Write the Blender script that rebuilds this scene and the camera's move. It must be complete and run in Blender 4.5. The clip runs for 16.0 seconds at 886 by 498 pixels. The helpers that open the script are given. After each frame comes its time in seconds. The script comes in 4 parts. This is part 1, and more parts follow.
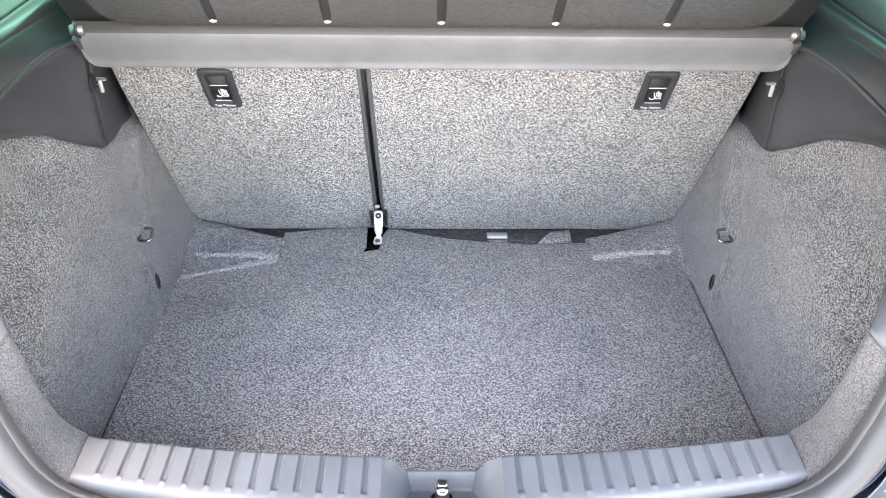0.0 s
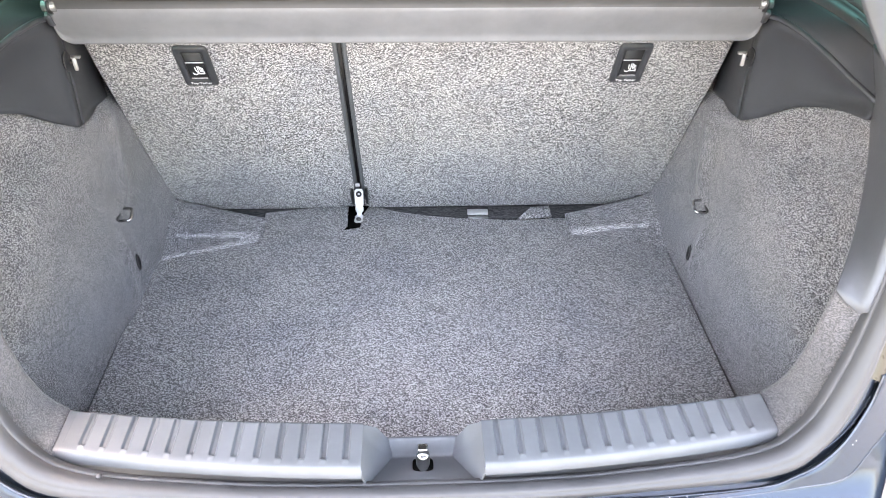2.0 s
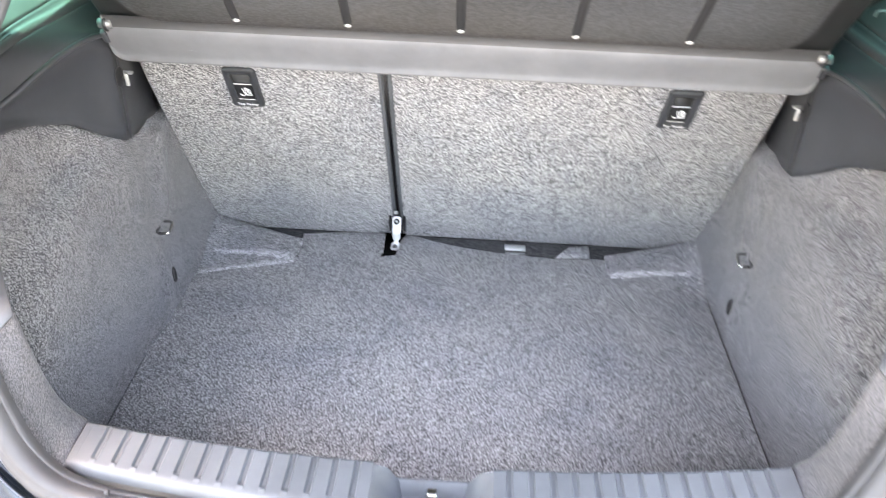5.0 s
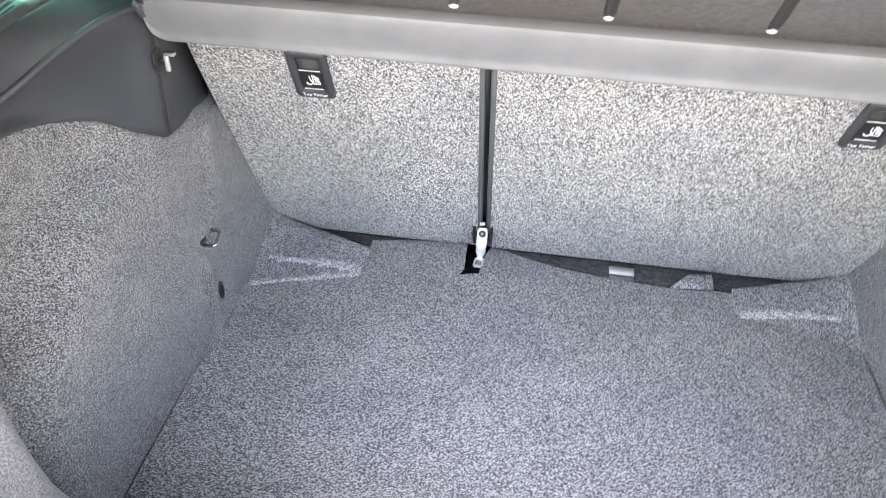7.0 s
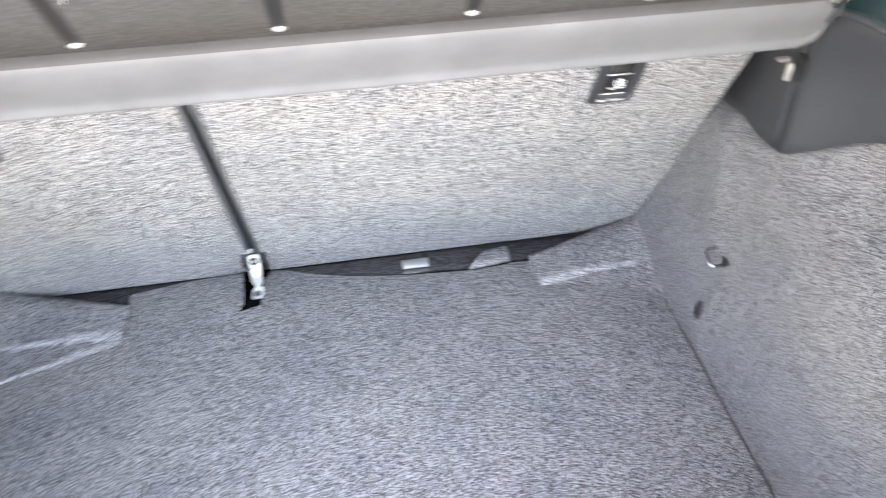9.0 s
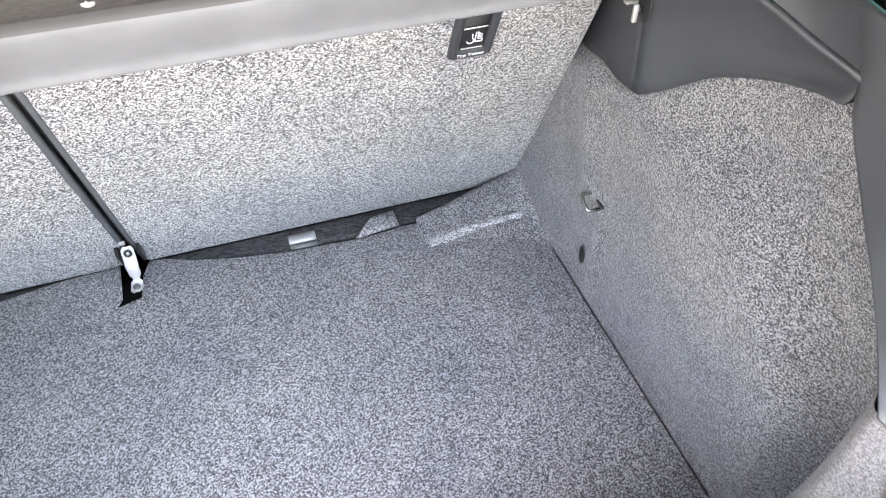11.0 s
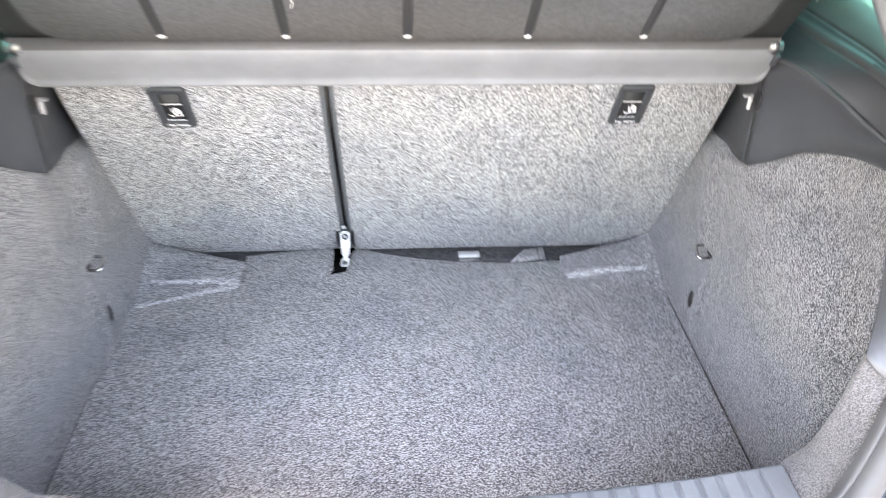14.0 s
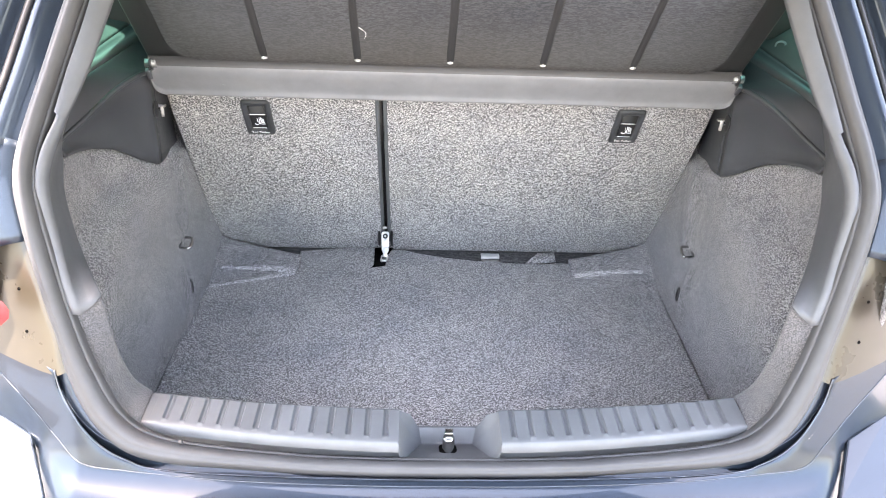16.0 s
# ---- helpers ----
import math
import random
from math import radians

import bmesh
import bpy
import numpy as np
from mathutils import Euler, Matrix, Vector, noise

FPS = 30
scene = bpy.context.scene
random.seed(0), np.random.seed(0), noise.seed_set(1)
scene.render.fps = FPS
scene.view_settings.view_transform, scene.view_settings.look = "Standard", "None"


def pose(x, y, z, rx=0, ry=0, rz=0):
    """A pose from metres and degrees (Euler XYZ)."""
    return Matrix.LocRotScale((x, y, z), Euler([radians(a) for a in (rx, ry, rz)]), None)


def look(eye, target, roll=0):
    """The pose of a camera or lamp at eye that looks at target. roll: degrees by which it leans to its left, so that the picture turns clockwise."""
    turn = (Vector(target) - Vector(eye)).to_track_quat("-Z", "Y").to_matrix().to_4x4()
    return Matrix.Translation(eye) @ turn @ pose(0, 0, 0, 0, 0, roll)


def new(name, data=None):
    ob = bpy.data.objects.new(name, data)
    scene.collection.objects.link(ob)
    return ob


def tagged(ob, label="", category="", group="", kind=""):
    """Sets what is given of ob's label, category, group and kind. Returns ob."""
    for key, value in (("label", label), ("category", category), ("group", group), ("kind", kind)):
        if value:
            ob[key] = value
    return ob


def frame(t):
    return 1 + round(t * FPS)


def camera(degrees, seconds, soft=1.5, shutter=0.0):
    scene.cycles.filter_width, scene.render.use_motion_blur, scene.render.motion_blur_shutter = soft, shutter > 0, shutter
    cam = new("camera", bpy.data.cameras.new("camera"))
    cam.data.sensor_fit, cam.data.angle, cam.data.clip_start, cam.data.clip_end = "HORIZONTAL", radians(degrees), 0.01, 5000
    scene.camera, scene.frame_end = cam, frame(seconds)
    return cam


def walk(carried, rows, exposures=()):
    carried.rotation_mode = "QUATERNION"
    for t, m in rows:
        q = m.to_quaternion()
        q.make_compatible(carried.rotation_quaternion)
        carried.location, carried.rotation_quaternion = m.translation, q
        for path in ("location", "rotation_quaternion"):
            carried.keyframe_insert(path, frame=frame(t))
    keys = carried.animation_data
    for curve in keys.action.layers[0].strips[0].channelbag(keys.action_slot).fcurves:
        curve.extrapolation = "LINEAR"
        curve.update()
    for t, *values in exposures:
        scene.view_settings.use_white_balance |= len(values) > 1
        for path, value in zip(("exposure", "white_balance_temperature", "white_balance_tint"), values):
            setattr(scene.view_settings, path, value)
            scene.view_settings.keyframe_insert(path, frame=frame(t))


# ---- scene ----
cam = camera(63.3, 16.0, soft=0.9, shutter=0.9)
PATH = [
    (0, (-0.018, 0.076, 0.958), (0.024, 1.679, -0.237), 1.0),
    (0.5, (-0.018, 0.069, 0.949), (0.033, 1.668, -0.251), 1.0),
    (1, (-0.015, 0.063, 0.949), (0.047, 1.653, -0.263), 1.0),
    (1.5, (-0.012, 0.063, 0.938), (0.06, 1.646, -0.282), 1.0),
    (2, (-0.006, 0.053, 0.946), (0.073, 1.634, -0.277), 0.8),
    (2.5, (-0.002, 0.023, 0.952), (0.079, 1.608, -0.265), 0.6),
    (3, (0.005, 0.007, 0.958), (0.082, 1.601, -0.248), 0.4),
    (3.2, (0.008, 0.005, 0.956), (0.084, 1.604, -0.242), 0.5),
    (5.3, (0.018, 0.121, 0.954), (-0.087, 1.744, -0.21), 2.6),
    (5.5, (0.01, 0.156, 0.94), (-0.137, 1.783, -0.214), 2.8),
    (6, (-0.022, 0.243, 0.921), (-0.214, 1.86, -0.241), 3.4),
    (6.5, (-0.05, 0.303, 0.901), (-0.252, 1.885, -0.306), 3.2),
    (7, (-0.07, 0.337, 0.885), (-0.26, 1.878, -0.375), 2.0),
    (7.5, (-0.09, 0.357, 0.883), (-0.226, 1.862, -0.427), 0.8),
    (8, (-0.079, 0.386, 0.878), (-0.142, 1.876, -0.455), -0.5),
    (8.5, (-0.023, 0.444, 0.882), (0.037, 1.936, -0.449), -0.5),
    (9, (0.039, 0.498, 0.873), (0.28, 1.955, -0.475), -0.6),
    (9.5, (0.073, 0.511, 0.869), (0.477, 1.909, -0.503), -0.7),
    (9.7, (0.079, 0.511, 0.868), (0.536, 1.886, -0.511), -0.6),
    (11.8, (0.09, 0.461, 0.864), (0.524, 1.788, -0.568), -0.0),
    (12, (0.065, 0.448, 0.863), (0.48, 1.79, -0.561), 0.4),
    (12.5, (0.019, 0.413, 0.867), (0.376, 1.804, -0.524), 0.9),
    (13, (-0.006, 0.369, 0.885), (0.294, 1.816, -0.463), 1.3),
    (13.5, (0.001, 0.27, 0.907), (0.232, 1.79, -0.372), 1.6),
    (14, (-0.02, 0.136, 0.94), (0.11, 1.753, -0.23), 1.6),
    (14.5, (-0.019, 0.038, 0.963), (0.035, 1.711, -0.131), 2.2),
    (15, (-0.045, -0.048, 0.978), (0.014, 1.639, -0.095), 3.0),
    (15.5, (-0.068, -0.125, 0.989), (0.014, 1.564, -0.08), 2.9),
    (16, (-0.056, -0.144, 0.996), (0.025, 1.549, -0.066), 2.5),
]
EXPOSURE = [(0.0, 4.58), (3.0, 4.58), (7.0, 4.62), (9.2, 4.74), (12.5, 4.66), (14.0, 4.82), (15.0, 4.70), (16.0, 4.4)]
walk(cam, [(t, look(eye, target, roll)) for t, eye, target, roll in PATH], [(t, e, 7500.0, 21.0) for t, e in EXPOSURE])

# ---- world, sun and exposure ----
world = bpy.data.worlds.new("sky")
scene.world = world
world.use_nodes = True
wn = world.node_tree.nodes
sky = wn.new("ShaderNodeTexSky")
sky.sky_type = "NISHITA"
sky.sun_disc = False
sky.dust_density = 4.0
sky.ozone_density = 0.6
sky.air_density = 1.8
SUN_TO = Vector((-0.165, 0.10, 0.98)).normalized()
sky.sun_elevation = math.asin(SUN_TO.z)
sky.sun_rotation = math.atan2(SUN_TO.x, SUN_TO.y)
wn["Background"].inputs["Strength"].default_value = 0.15
world.node_tree.links.new(sky.outputs[0], wn["Background"].inputs["Color"])
sun = new("sun", bpy.data.lights.new("sun", "SUN"))
sun.data.energy = 4.0
sun.data.angle = radians(0.5)
sun.data.color = (1.0, 0.98, 0.95)
sun.matrix_world = look(SUN_TO * 20, (0, 0, 0))


# ---- materials ----
def material(name, base=(0.5, 0.5, 0.5), rough=0.5, metal=0.0, coat=0.0, spec=0.5):
    m = bpy.data.materials.new(name)
    m.use_nodes = True
    b = m.node_tree.nodes["Principled BSDF"]
    b.inputs["Base Color"].default_value = (*base, 1)
    b.inputs["Roughness"].default_value = rough
    b.inputs["Metallic"].default_value = metal
    b.inputs["Coat Weight"].default_value = coat
    b.inputs["Specular IOR Level"].default_value = spec
    return m, m.node_tree, b


def node(tree, kind, **values):
    n = tree.nodes.new(kind)
    for key, value in values.items():
        n.inputs[key.replace("_", " ")].default_value = value
    return n


def coords(tree, scale=(1, 1, 1)):
    c = tree.nodes.new("ShaderNodeTexCoord")
    mp = node(tree, "ShaderNodeMapping", Scale=scale)
    tree.links.new(c.outputs["Object"], mp.inputs["Vector"])
    return mp.outputs[0]


def ramp(tree, source, stops):
    r = tree.nodes.new("ShaderNodeValToRGB")
    while len(r.color_ramp.elements) < len(stops):
        r.color_ramp.elements.new(0.5)
    for e, (p, c) in zip(r.color_ramp.elements, stops):
        e.position, e.color = p, (*c, 1)
    tree.links.new(source, r.inputs[0])
    return r.outputs[0]


def carpet(name, dark, mid, light, grain, stretch=(1, 1, 1), bump=0.3, sheen=0.2):
    """Heathered needle felt: tufts of light and dark fibres, with faint broad wear."""
    m, t, b = material(name, mid, 0.95, spec=0.15)
    v = coords(t, stretch)
    warp = node(t, "ShaderNodeTexNoise", Scale=grain * 0.8, Detail=2.0)
    t.links.new(v, warp.inputs["Vector"])
    off = t.nodes.new("ShaderNodeVectorMath")
    off.operation = "MULTIPLY_ADD"
    off.inputs[1].default_value = (0.6 / grain,) * 3
    t.links.new(warp.outputs["Color"], off.inputs[0])
    t.links.new(v, off.inputs[2])
    cells = node(t, "ShaderNodeTexVoronoi", Scale=grain)
    t.links.new(off.outputs[0], cells.inputs["Vector"])
    grey = t.nodes.new("ShaderNodeSeparateColor")
    t.links.new(cells.outputs["Color"], grey.inputs[0])
    n1 = node(t, "ShaderNodeTexNoise", Scale=grain * 0.55, Detail=4.0, Roughness=0.9)
    n2 = node(t, "ShaderNodeTexNoise", Scale=7.0, Detail=6.0, Roughness=0.7)
    t.links.new(off.outputs[0], n1.inputs["Vector"])
    t.links.new(v, n2.inputs["Vector"])
    blend = node(t, "ShaderNodeMath")
    blend.operation = "MULTIPLY_ADD"
    blend.inputs[1].default_value = 0.22
    t.links.new(grey.outputs[0], blend.inputs[0])
    half = node(t, "ShaderNodeMath")
    half.operation = "MULTIPLY"
    half.inputs[1].default_value = 0.78
    t.links.new(n1.outputs["Fac"], half.inputs[0])
    t.links.new(half.outputs[0], blend.inputs[2])
    col = ramp(t, blend.outputs[0], ((0.405, dark), (0.495, mid), (0.585, light)))
    mix = t.nodes.new("ShaderNodeMix")
    mix.data_type, mix.blend_type = "RGBA", "MULTIPLY"
    mix.inputs["Factor"].default_value = 0.8
    wear = ramp(t, n2.outputs["Fac"], ((0.34, (0.70, 0.71, 0.75)), (0.5, (0.88, 0.865, 0.87)), (0.66, (1.0, 0.98, 0.96))))
    t.links.new(col, mix.inputs["A"])
    t.links.new(wear, mix.inputs["B"])
    t.links.new(mix.outputs["Result"], b.inputs["Base Color"])
    bp = node(t, "ShaderNodeBump", Strength=bump, Distance=0.002)
    t.links.new(blend.outputs[0], bp.inputs["Height"])
    t.links.new(bp.outputs[0], b.inputs["Normal"])
    b.inputs["Sheen Weight"].default_value = sheen
    b.inputs["Sheen Roughness"].default_value = 0.5
    return m


def plastic(name, base, rough, grain=900.0, bump=0.15, vary=0.12, spec=0.5):
    """Moulded plastic with leather grain and uneven gloss."""
    m, t, b = material(name, base, rough, spec=spec)
    v = coords(t)
    n1 = node(t, "ShaderNodeTexVoronoi", Scale=grain)
    n2 = node(t, "ShaderNodeTexNoise", Scale=14.0, Detail=4.0, Roughness=0.65)
    for n in (n1, n2):
        t.links.new(v, n.inputs["Vector"])
    bp = node(t, "ShaderNodeBump", Strength=bump, Distance=0.0004)
    t.links.new(n1.outputs["Distance"], bp.inputs["Height"])
    t.links.new(bp.outputs[0], b.inputs["Normal"])
    mr = node(t, "ShaderNodeMapRange", To_Min=rough - vary, To_Max=rough + vary)
    t.links.new(n2.outputs["Fac"], mr.inputs["Value"])
    t.links.new(mr.outputs[0], b.inputs["Roughness"])
    lo, hi = [c * 0.85 for c in base], [min(1, c * 1.15) for c in base]
    t.links.new(ramp(t, n2.outputs["Fac"], ((0.3, lo), (0.7, hi))), b.inputs["Base Color"])
    return m


def paint(name, base, flake=0.5):
    m, t, b = material(name, base, 0.35, 0.45, coat=0.40, spec=0.2)
    b.inputs["Coat Roughness"].default_value = 0.03
    v = coords(t)
    n = node(t, "ShaderNodeTexNoise", Scale=3000.0, Detail=1.0)
    d = node(t, "ShaderNodeTexNoise", Scale=18.0, Detail=5.0, Roughness=0.7)
    t.links.new(v, n.inputs["Vector"])
    t.links.new(v, d.inputs["Vector"])
    lo, hi = [c * (1 - flake) for c in base], [c * (1 + flake) for c in base]
    t.links.new(ramp(t, n.outputs["Fac"], ((0.35, lo), (0.65, hi))), b.inputs["Base Color"])
    mr = node(t, "ShaderNodeMapRange", To_Min=0.005, To_Max=0.05)
    t.links.new(d.outputs["Fac"], mr.inputs["Value"])
    t.links.new(mr.outputs[0], b.inputs["Coat Roughness"])
    return m


def metal(name, base, rough):
    m, t, b = material(name, base, rough, 0.5)
    n = node(t, "ShaderNodeTexNoise", Scale=220.0, Detail=4.0)
    t.links.new(coords(t, (1, 1, 0.2)), n.inputs["Vector"])
    mr = node(t, "ShaderNodeMapRange", To_Min=rough * 0.6, To_Max=rough * 1.6)
    t.links.new(n.outputs["Fac"], mr.inputs["Value"])
    t.links.new(mr.outputs[0], b.inputs["Roughness"])
    return m


def tinted_glass(name, tint):
    """Thin coloured pane: light passes straight through, with a weak mirror on top."""
    m, t, b = material(name)
    t.nodes.remove(b)
    clear, gloss, mix = t.nodes.new("ShaderNodeBsdfTransparent"), t.nodes.new("ShaderNodeBsdfGlossy"), t.nodes.new("ShaderNodeMixShader")
    clear.inputs["Color"].default_value = (*tint, 1)
    gloss.inputs["Roughness"].default_value = 0.02
    mix.inputs[0].default_value = 0.06
    t.links.new(clear.outputs[0], mix.inputs[1])
    t.links.new(gloss.outputs[0], mix.inputs[2])
    t.links.new(mix.outputs[0], t.nodes["Material Output"].inputs["Surface"])
    return m


FLOOR_CARPET = carpet("floor_carpet", (0.060, 0.059, 0.060), (0.164, 0.161, 0.162), (0.52, 0.514, 0.51), 690.0, (0.8, 1.0, 1.0))
SEAT_CARPET = carpet("seat_carpet", (0.028, 0.028, 0.030), (0.158, 0.157, 0.160), (0.66, 0.654, 0.648), 680.0, (0.88, 1.0, 1.0))
# the floor's carpet made darker: the walls' shade is put into the colour
SHADED_SIDE_CARPET = carpet("shaded_side_carpet", (0.028, 0.028, 0.030), (0.091, 0.089, 0.093), (0.36, 0.355, 0.357), 980.0, (1.0, 0.9, 1.0))
# same carpet on the ramp, its half shade mixed into the tone
HALF_SHADED_CARPET = carpet("half_shaded_carpet", (0.038, 0.038, 0.040), (0.130, 0.128, 0.131), (0.46, 0.455, 0.455), 700.0)
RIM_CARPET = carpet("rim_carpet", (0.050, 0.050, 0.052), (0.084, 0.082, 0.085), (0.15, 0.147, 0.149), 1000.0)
WORN_CARPET = carpet("worn_carpet", (0.07, 0.07, 0.073), (0.27, 0.266, 0.27), (0.76, 0.75, 0.75), 760.0)
WELL_FELT = carpet("well_felt", (0.032, 0.032, 0.034), (0.052, 0.052, 0.054), (0.09, 0.09, 0.092), 500.0, (0.3, 1.0, 1.0), 0.3, 0.05)
SHELF_FELT = carpet("shelf_felt", (0.034, 0.0355, 0.038), (0.046, 0.048, 0.052), (0.064, 0.0665, 0.071), 420.0, (0.5, 1.4, 1.4), 0.2, 0.06)
DARK_PLASTIC = plastic("dark_plastic", (0.038, 0.040, 0.0445), 0.44)
# darker copy of the flange plastic, for shade on its downturned upper facet
SHADED_FLANGE_PLASTIC = plastic("shaded_flange_plastic", (0.056, 0.0555, 0.0555), 0.5)
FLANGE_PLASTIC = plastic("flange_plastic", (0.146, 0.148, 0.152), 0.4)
SHELF_EDGE = plastic("shelf_edge", (0.015, 0.015, 0.0155), 0.6)
SILL_PLASTIC = plastic("sill_plastic", (0.084, 0.089, 0.095), 0.5)
PILLAR_PLASTIC = plastic("pillar_plastic", (0.066, 0.069, 0.075), 0.48)
LEDGE_PLASTIC = plastic("window_ledge_plastic", (0.052, 0.055, 0.058), 0.5)
BLACK_PLASTIC = plastic("black_plastic", (0.012, 0.012, 0.013), 0.4)
RUBBER = plastic("seal_rubber", (0.044, 0.044, 0.0455), 0.5, 500.0, 0.1, 0.12, 0.4)
PAINT = paint("slate_blue_paint", (0.018, 0.026, 0.038))
GLASS = tinted_glass("green_glass", (0.34, 0.56, 0.50))
LAMP_PANEL = plastic("lamp_recess_paint", (0.032, 0.027, 0.019), 0.3, 700.0, 0.03)
STEEL = metal("zinc_steel", (0.48, 0.475, 0.46), 0.36)
CHROME = metal("worn_chrome", (0.22, 0.22, 0.216), 0.2)
HOLE, _, _ = material("dark_hole", (0.004, 0.004, 0.004), 1.0, spec=0.0)
# lighter than the body paint: sky highlights along edges, put into the colour
EDGE_HIGHLIGHT, _, _ = material("edge_highlight_paint", (0.085, 0.095, 0.11), 0.3, 0.8)
WORN_PLASTIC = plastic("worn_plastic", (0.26, 0.265, 0.275), 0.4)
LOOP_CHROME, _, _ = material("loop_chrome", (0.42, 0.42, 0.415), 0.2, 1.0)
BRIGHT_PAINT, _, _ = material("white_print", (0.8, 0.8, 0.8), 0.6)
RED_LENS, _, _ = material("red_lens", (0.16, 0.002, 0.005), 0.3, spec=0.2)
WHITE_THREAD, _, _ = material("thread", (0.75, 0.75, 0.72), 0.8)


# ---- mesh helpers ----
def thing(name, at, label, category, group="", kind=""):
    ob = new(name)
    ob.location = at
    ob.empty_display_size = 0.02
    return tagged(ob, label, category, group, kind)


def base_of(parent):
    """Where a thing or a part has its origin in the world (nothing is turned while building)."""
    v = Vector()
    while parent:
        v += parent.matrix_parent_inverse.translation + parent.location
        parent = parent.parent
    return v


def part(name, bm, mat, parent, label="", smooth=True):
    """One mesh under a thing or a part; bm is in world metres."""
    me = bpy.data.meshes.new(name)
    bm.to_mesh(me)
    bm.free()
    me.materials.append(mat)
    for p in me.polygons:
        p.use_smooth = smooth
    ob = new(name, me)
    if parent:
        ob.parent = parent
        ob.matrix_parent_inverse = Matrix.Translation(-base_of(parent))
    return tagged(ob, label) if label else ob


def thick(ob, depth, offset=-1.0):
    mod = ob.modifiers.new("thickness", "SOLIDIFY")
    mod.thickness, mod.offset = depth, offset
    mod.use_even_offset = False
    return ob


def edged(ob, width, segments=2):
    mod = ob.modifiers.new("edges", "BEVEL")
    mod.width, mod.segments, mod.limit_method = width, segments, "ANGLE"
    mod.angle_limit = radians(40)
    return ob


def spline(points, n):
    """n points along a smooth curve through a few control points."""
    p = [Vector(q) for q in points]
    p = [2 * p[0] - p[1]] + p + [2 * p[-1] - p[-2]]
    out = []
    for i in range(n):
        u = i / (n - 1) * (len(p) - 3)
        k = min(int(u), len(p) - 4)
        u -= k
        a, b, c, d = p[k : k + 4]
        out.append(0.5 * (2 * b + (c - a) * u + (2 * a - 5 * b + 4 * c - d) * u * u + (3 * b - a - 3 * c + d) * u ** 3))
    return out


def polyline(points, n):
    """n points along straight stretches, evenly by length."""
    p = [Vector(q) for q in points]
    ls = [0.0]
    for a, b in zip(p, p[1:]):
        ls.append(ls[-1] + (b - a).length)
    out = []
    for i in range(n):
        d = ls[-1] * i / (n - 1)
        k = max(j for j in range(len(p) - 1) if ls[j] <= d + 1e-9)
        out.append(p[k].lerp(p[k + 1], (d - ls[k]) / max(1e-9, ls[k + 1] - ls[k])))
    return out


def sheet(rows, toward=None, closed=False):
    """A grid of faces over rows of points, turned to face the place toward."""
    bm = bmesh.new()
    vs = [[bm.verts.new(p) for p in r] for r in rows]
    for r, q in zip(vs, vs[1:]):
        m = len(r)
        for i in range(m if closed else m - 1):
            bm.faces.new((r[i], r[(i + 1) % m], q[(i + 1) % m], q[i]))
    bm.normal_update()
    if toward is not None:
        s = sum((f.normal.dot(Vector(toward) - f.calc_center_median()) for f in bm.faces))
        if s < 0:
            bmesh.ops.reverse_faces(bm, faces=bm.faces)
    return bm


def mirror(points, s):
    return [Vector((s * p[0], p[1], p[2])) for p in points]


def box(size, at, turn=None, bevel=0.0, segments=2):
    bm = bmesh.new()
    bmesh.ops.create_cube(bm, size=1.0)
    bmesh.ops.scale(bm, vec=size, verts=bm.verts)
    if bevel:
        bmesh.ops.bevel(bm, geom=bm.edges[:], offset=bevel, segments=segments, affect="EDGES", profile=0.5)
    m = Matrix.Translation(at) @ (turn.to_4x4() if turn else Matrix())
    bmesh.ops.transform(bm, matrix=m, verts=bm.verts)
    return bm


def rod(points, radius, sides=10, caps=True):
    """A round bar along a path."""
    p = [Vector(q) for q in points]
    rows = []
    ref = Vector((0.31, 0.17, 0.93))
    for i, q in enumerate(p):
        t = (p[min(i + 1, len(p) - 1)] - p[max(i - 1, 0)]).normalized()
        a = (ref - t * ref.dot(t)).normalized()
        b = t.cross(a)
        ref = a
        rows.append([q + radius * (math.cos(k * math.tau / sides) * a + math.sin(k * math.tau / sides) * b) for k in range(sides)])
    bm = sheet(rows, None, True)
    bm.verts.ensure_lookup_table()
    if caps:
        bm.faces.new(bm.verts[:sides])
        bm.faces.new(bm.verts[-sides:])
    bmesh.ops.recalc_face_normals(bm, faces=bm.faces)
    return bm


def outline(points, depth, place, bevel=0.0):
    """A plate from a flat outline (x, y), laid by the pose place, its face towards +z."""
    bm = bmesh.new()
    f = bm.faces.new([bm.verts.new((x, y, 0)) for x, y in points])
    if f.normal.z < 0:
        f.normal_flip()
    g = bmesh.ops.extrude_face_region(bm, geom=[f])
    bmesh.ops.translate(bm, vec=(0, 0, depth), verts=[v for v in g["geom"] if isinstance(v, bmesh.types.BMVert)])
    bmesh.ops.recalc_face_normals(bm, faces=bm.faces)
    if bevel:
        es = [e for e in bm.edges if all(abs(v.co.z - depth) < 1e-6 for v in e.verts)]
        bmesh.ops.bevel(bm, geom=es, offset=bevel, segments=2, affect="EDGES", profile=0.5)
    bmesh.ops.transform(bm, matrix=place, verts=bm.verts)
    return bm


def rounded(w, h, r, n=5):
    """A rectangle with round corners, about its middle."""
    out = []
    for cx, cy, a in ((w / 2 - r, h / 2 - r, 0), (r - w / 2, h / 2 - r, 90), (r - w / 2, r - h / 2, 180), (w / 2 - r, r - h / 2, 270)):
        for i in range(n + 1):
            t = radians(a + 90 * i / n)
            out.append((cx + r * math.cos(t), cy + r * math.sin(t)))
    return out


def ease(a, b, x):
    u = min(1.0, max(0.0, (x - a) / (b - a)))
    return u * u * (3 - 2 * u)


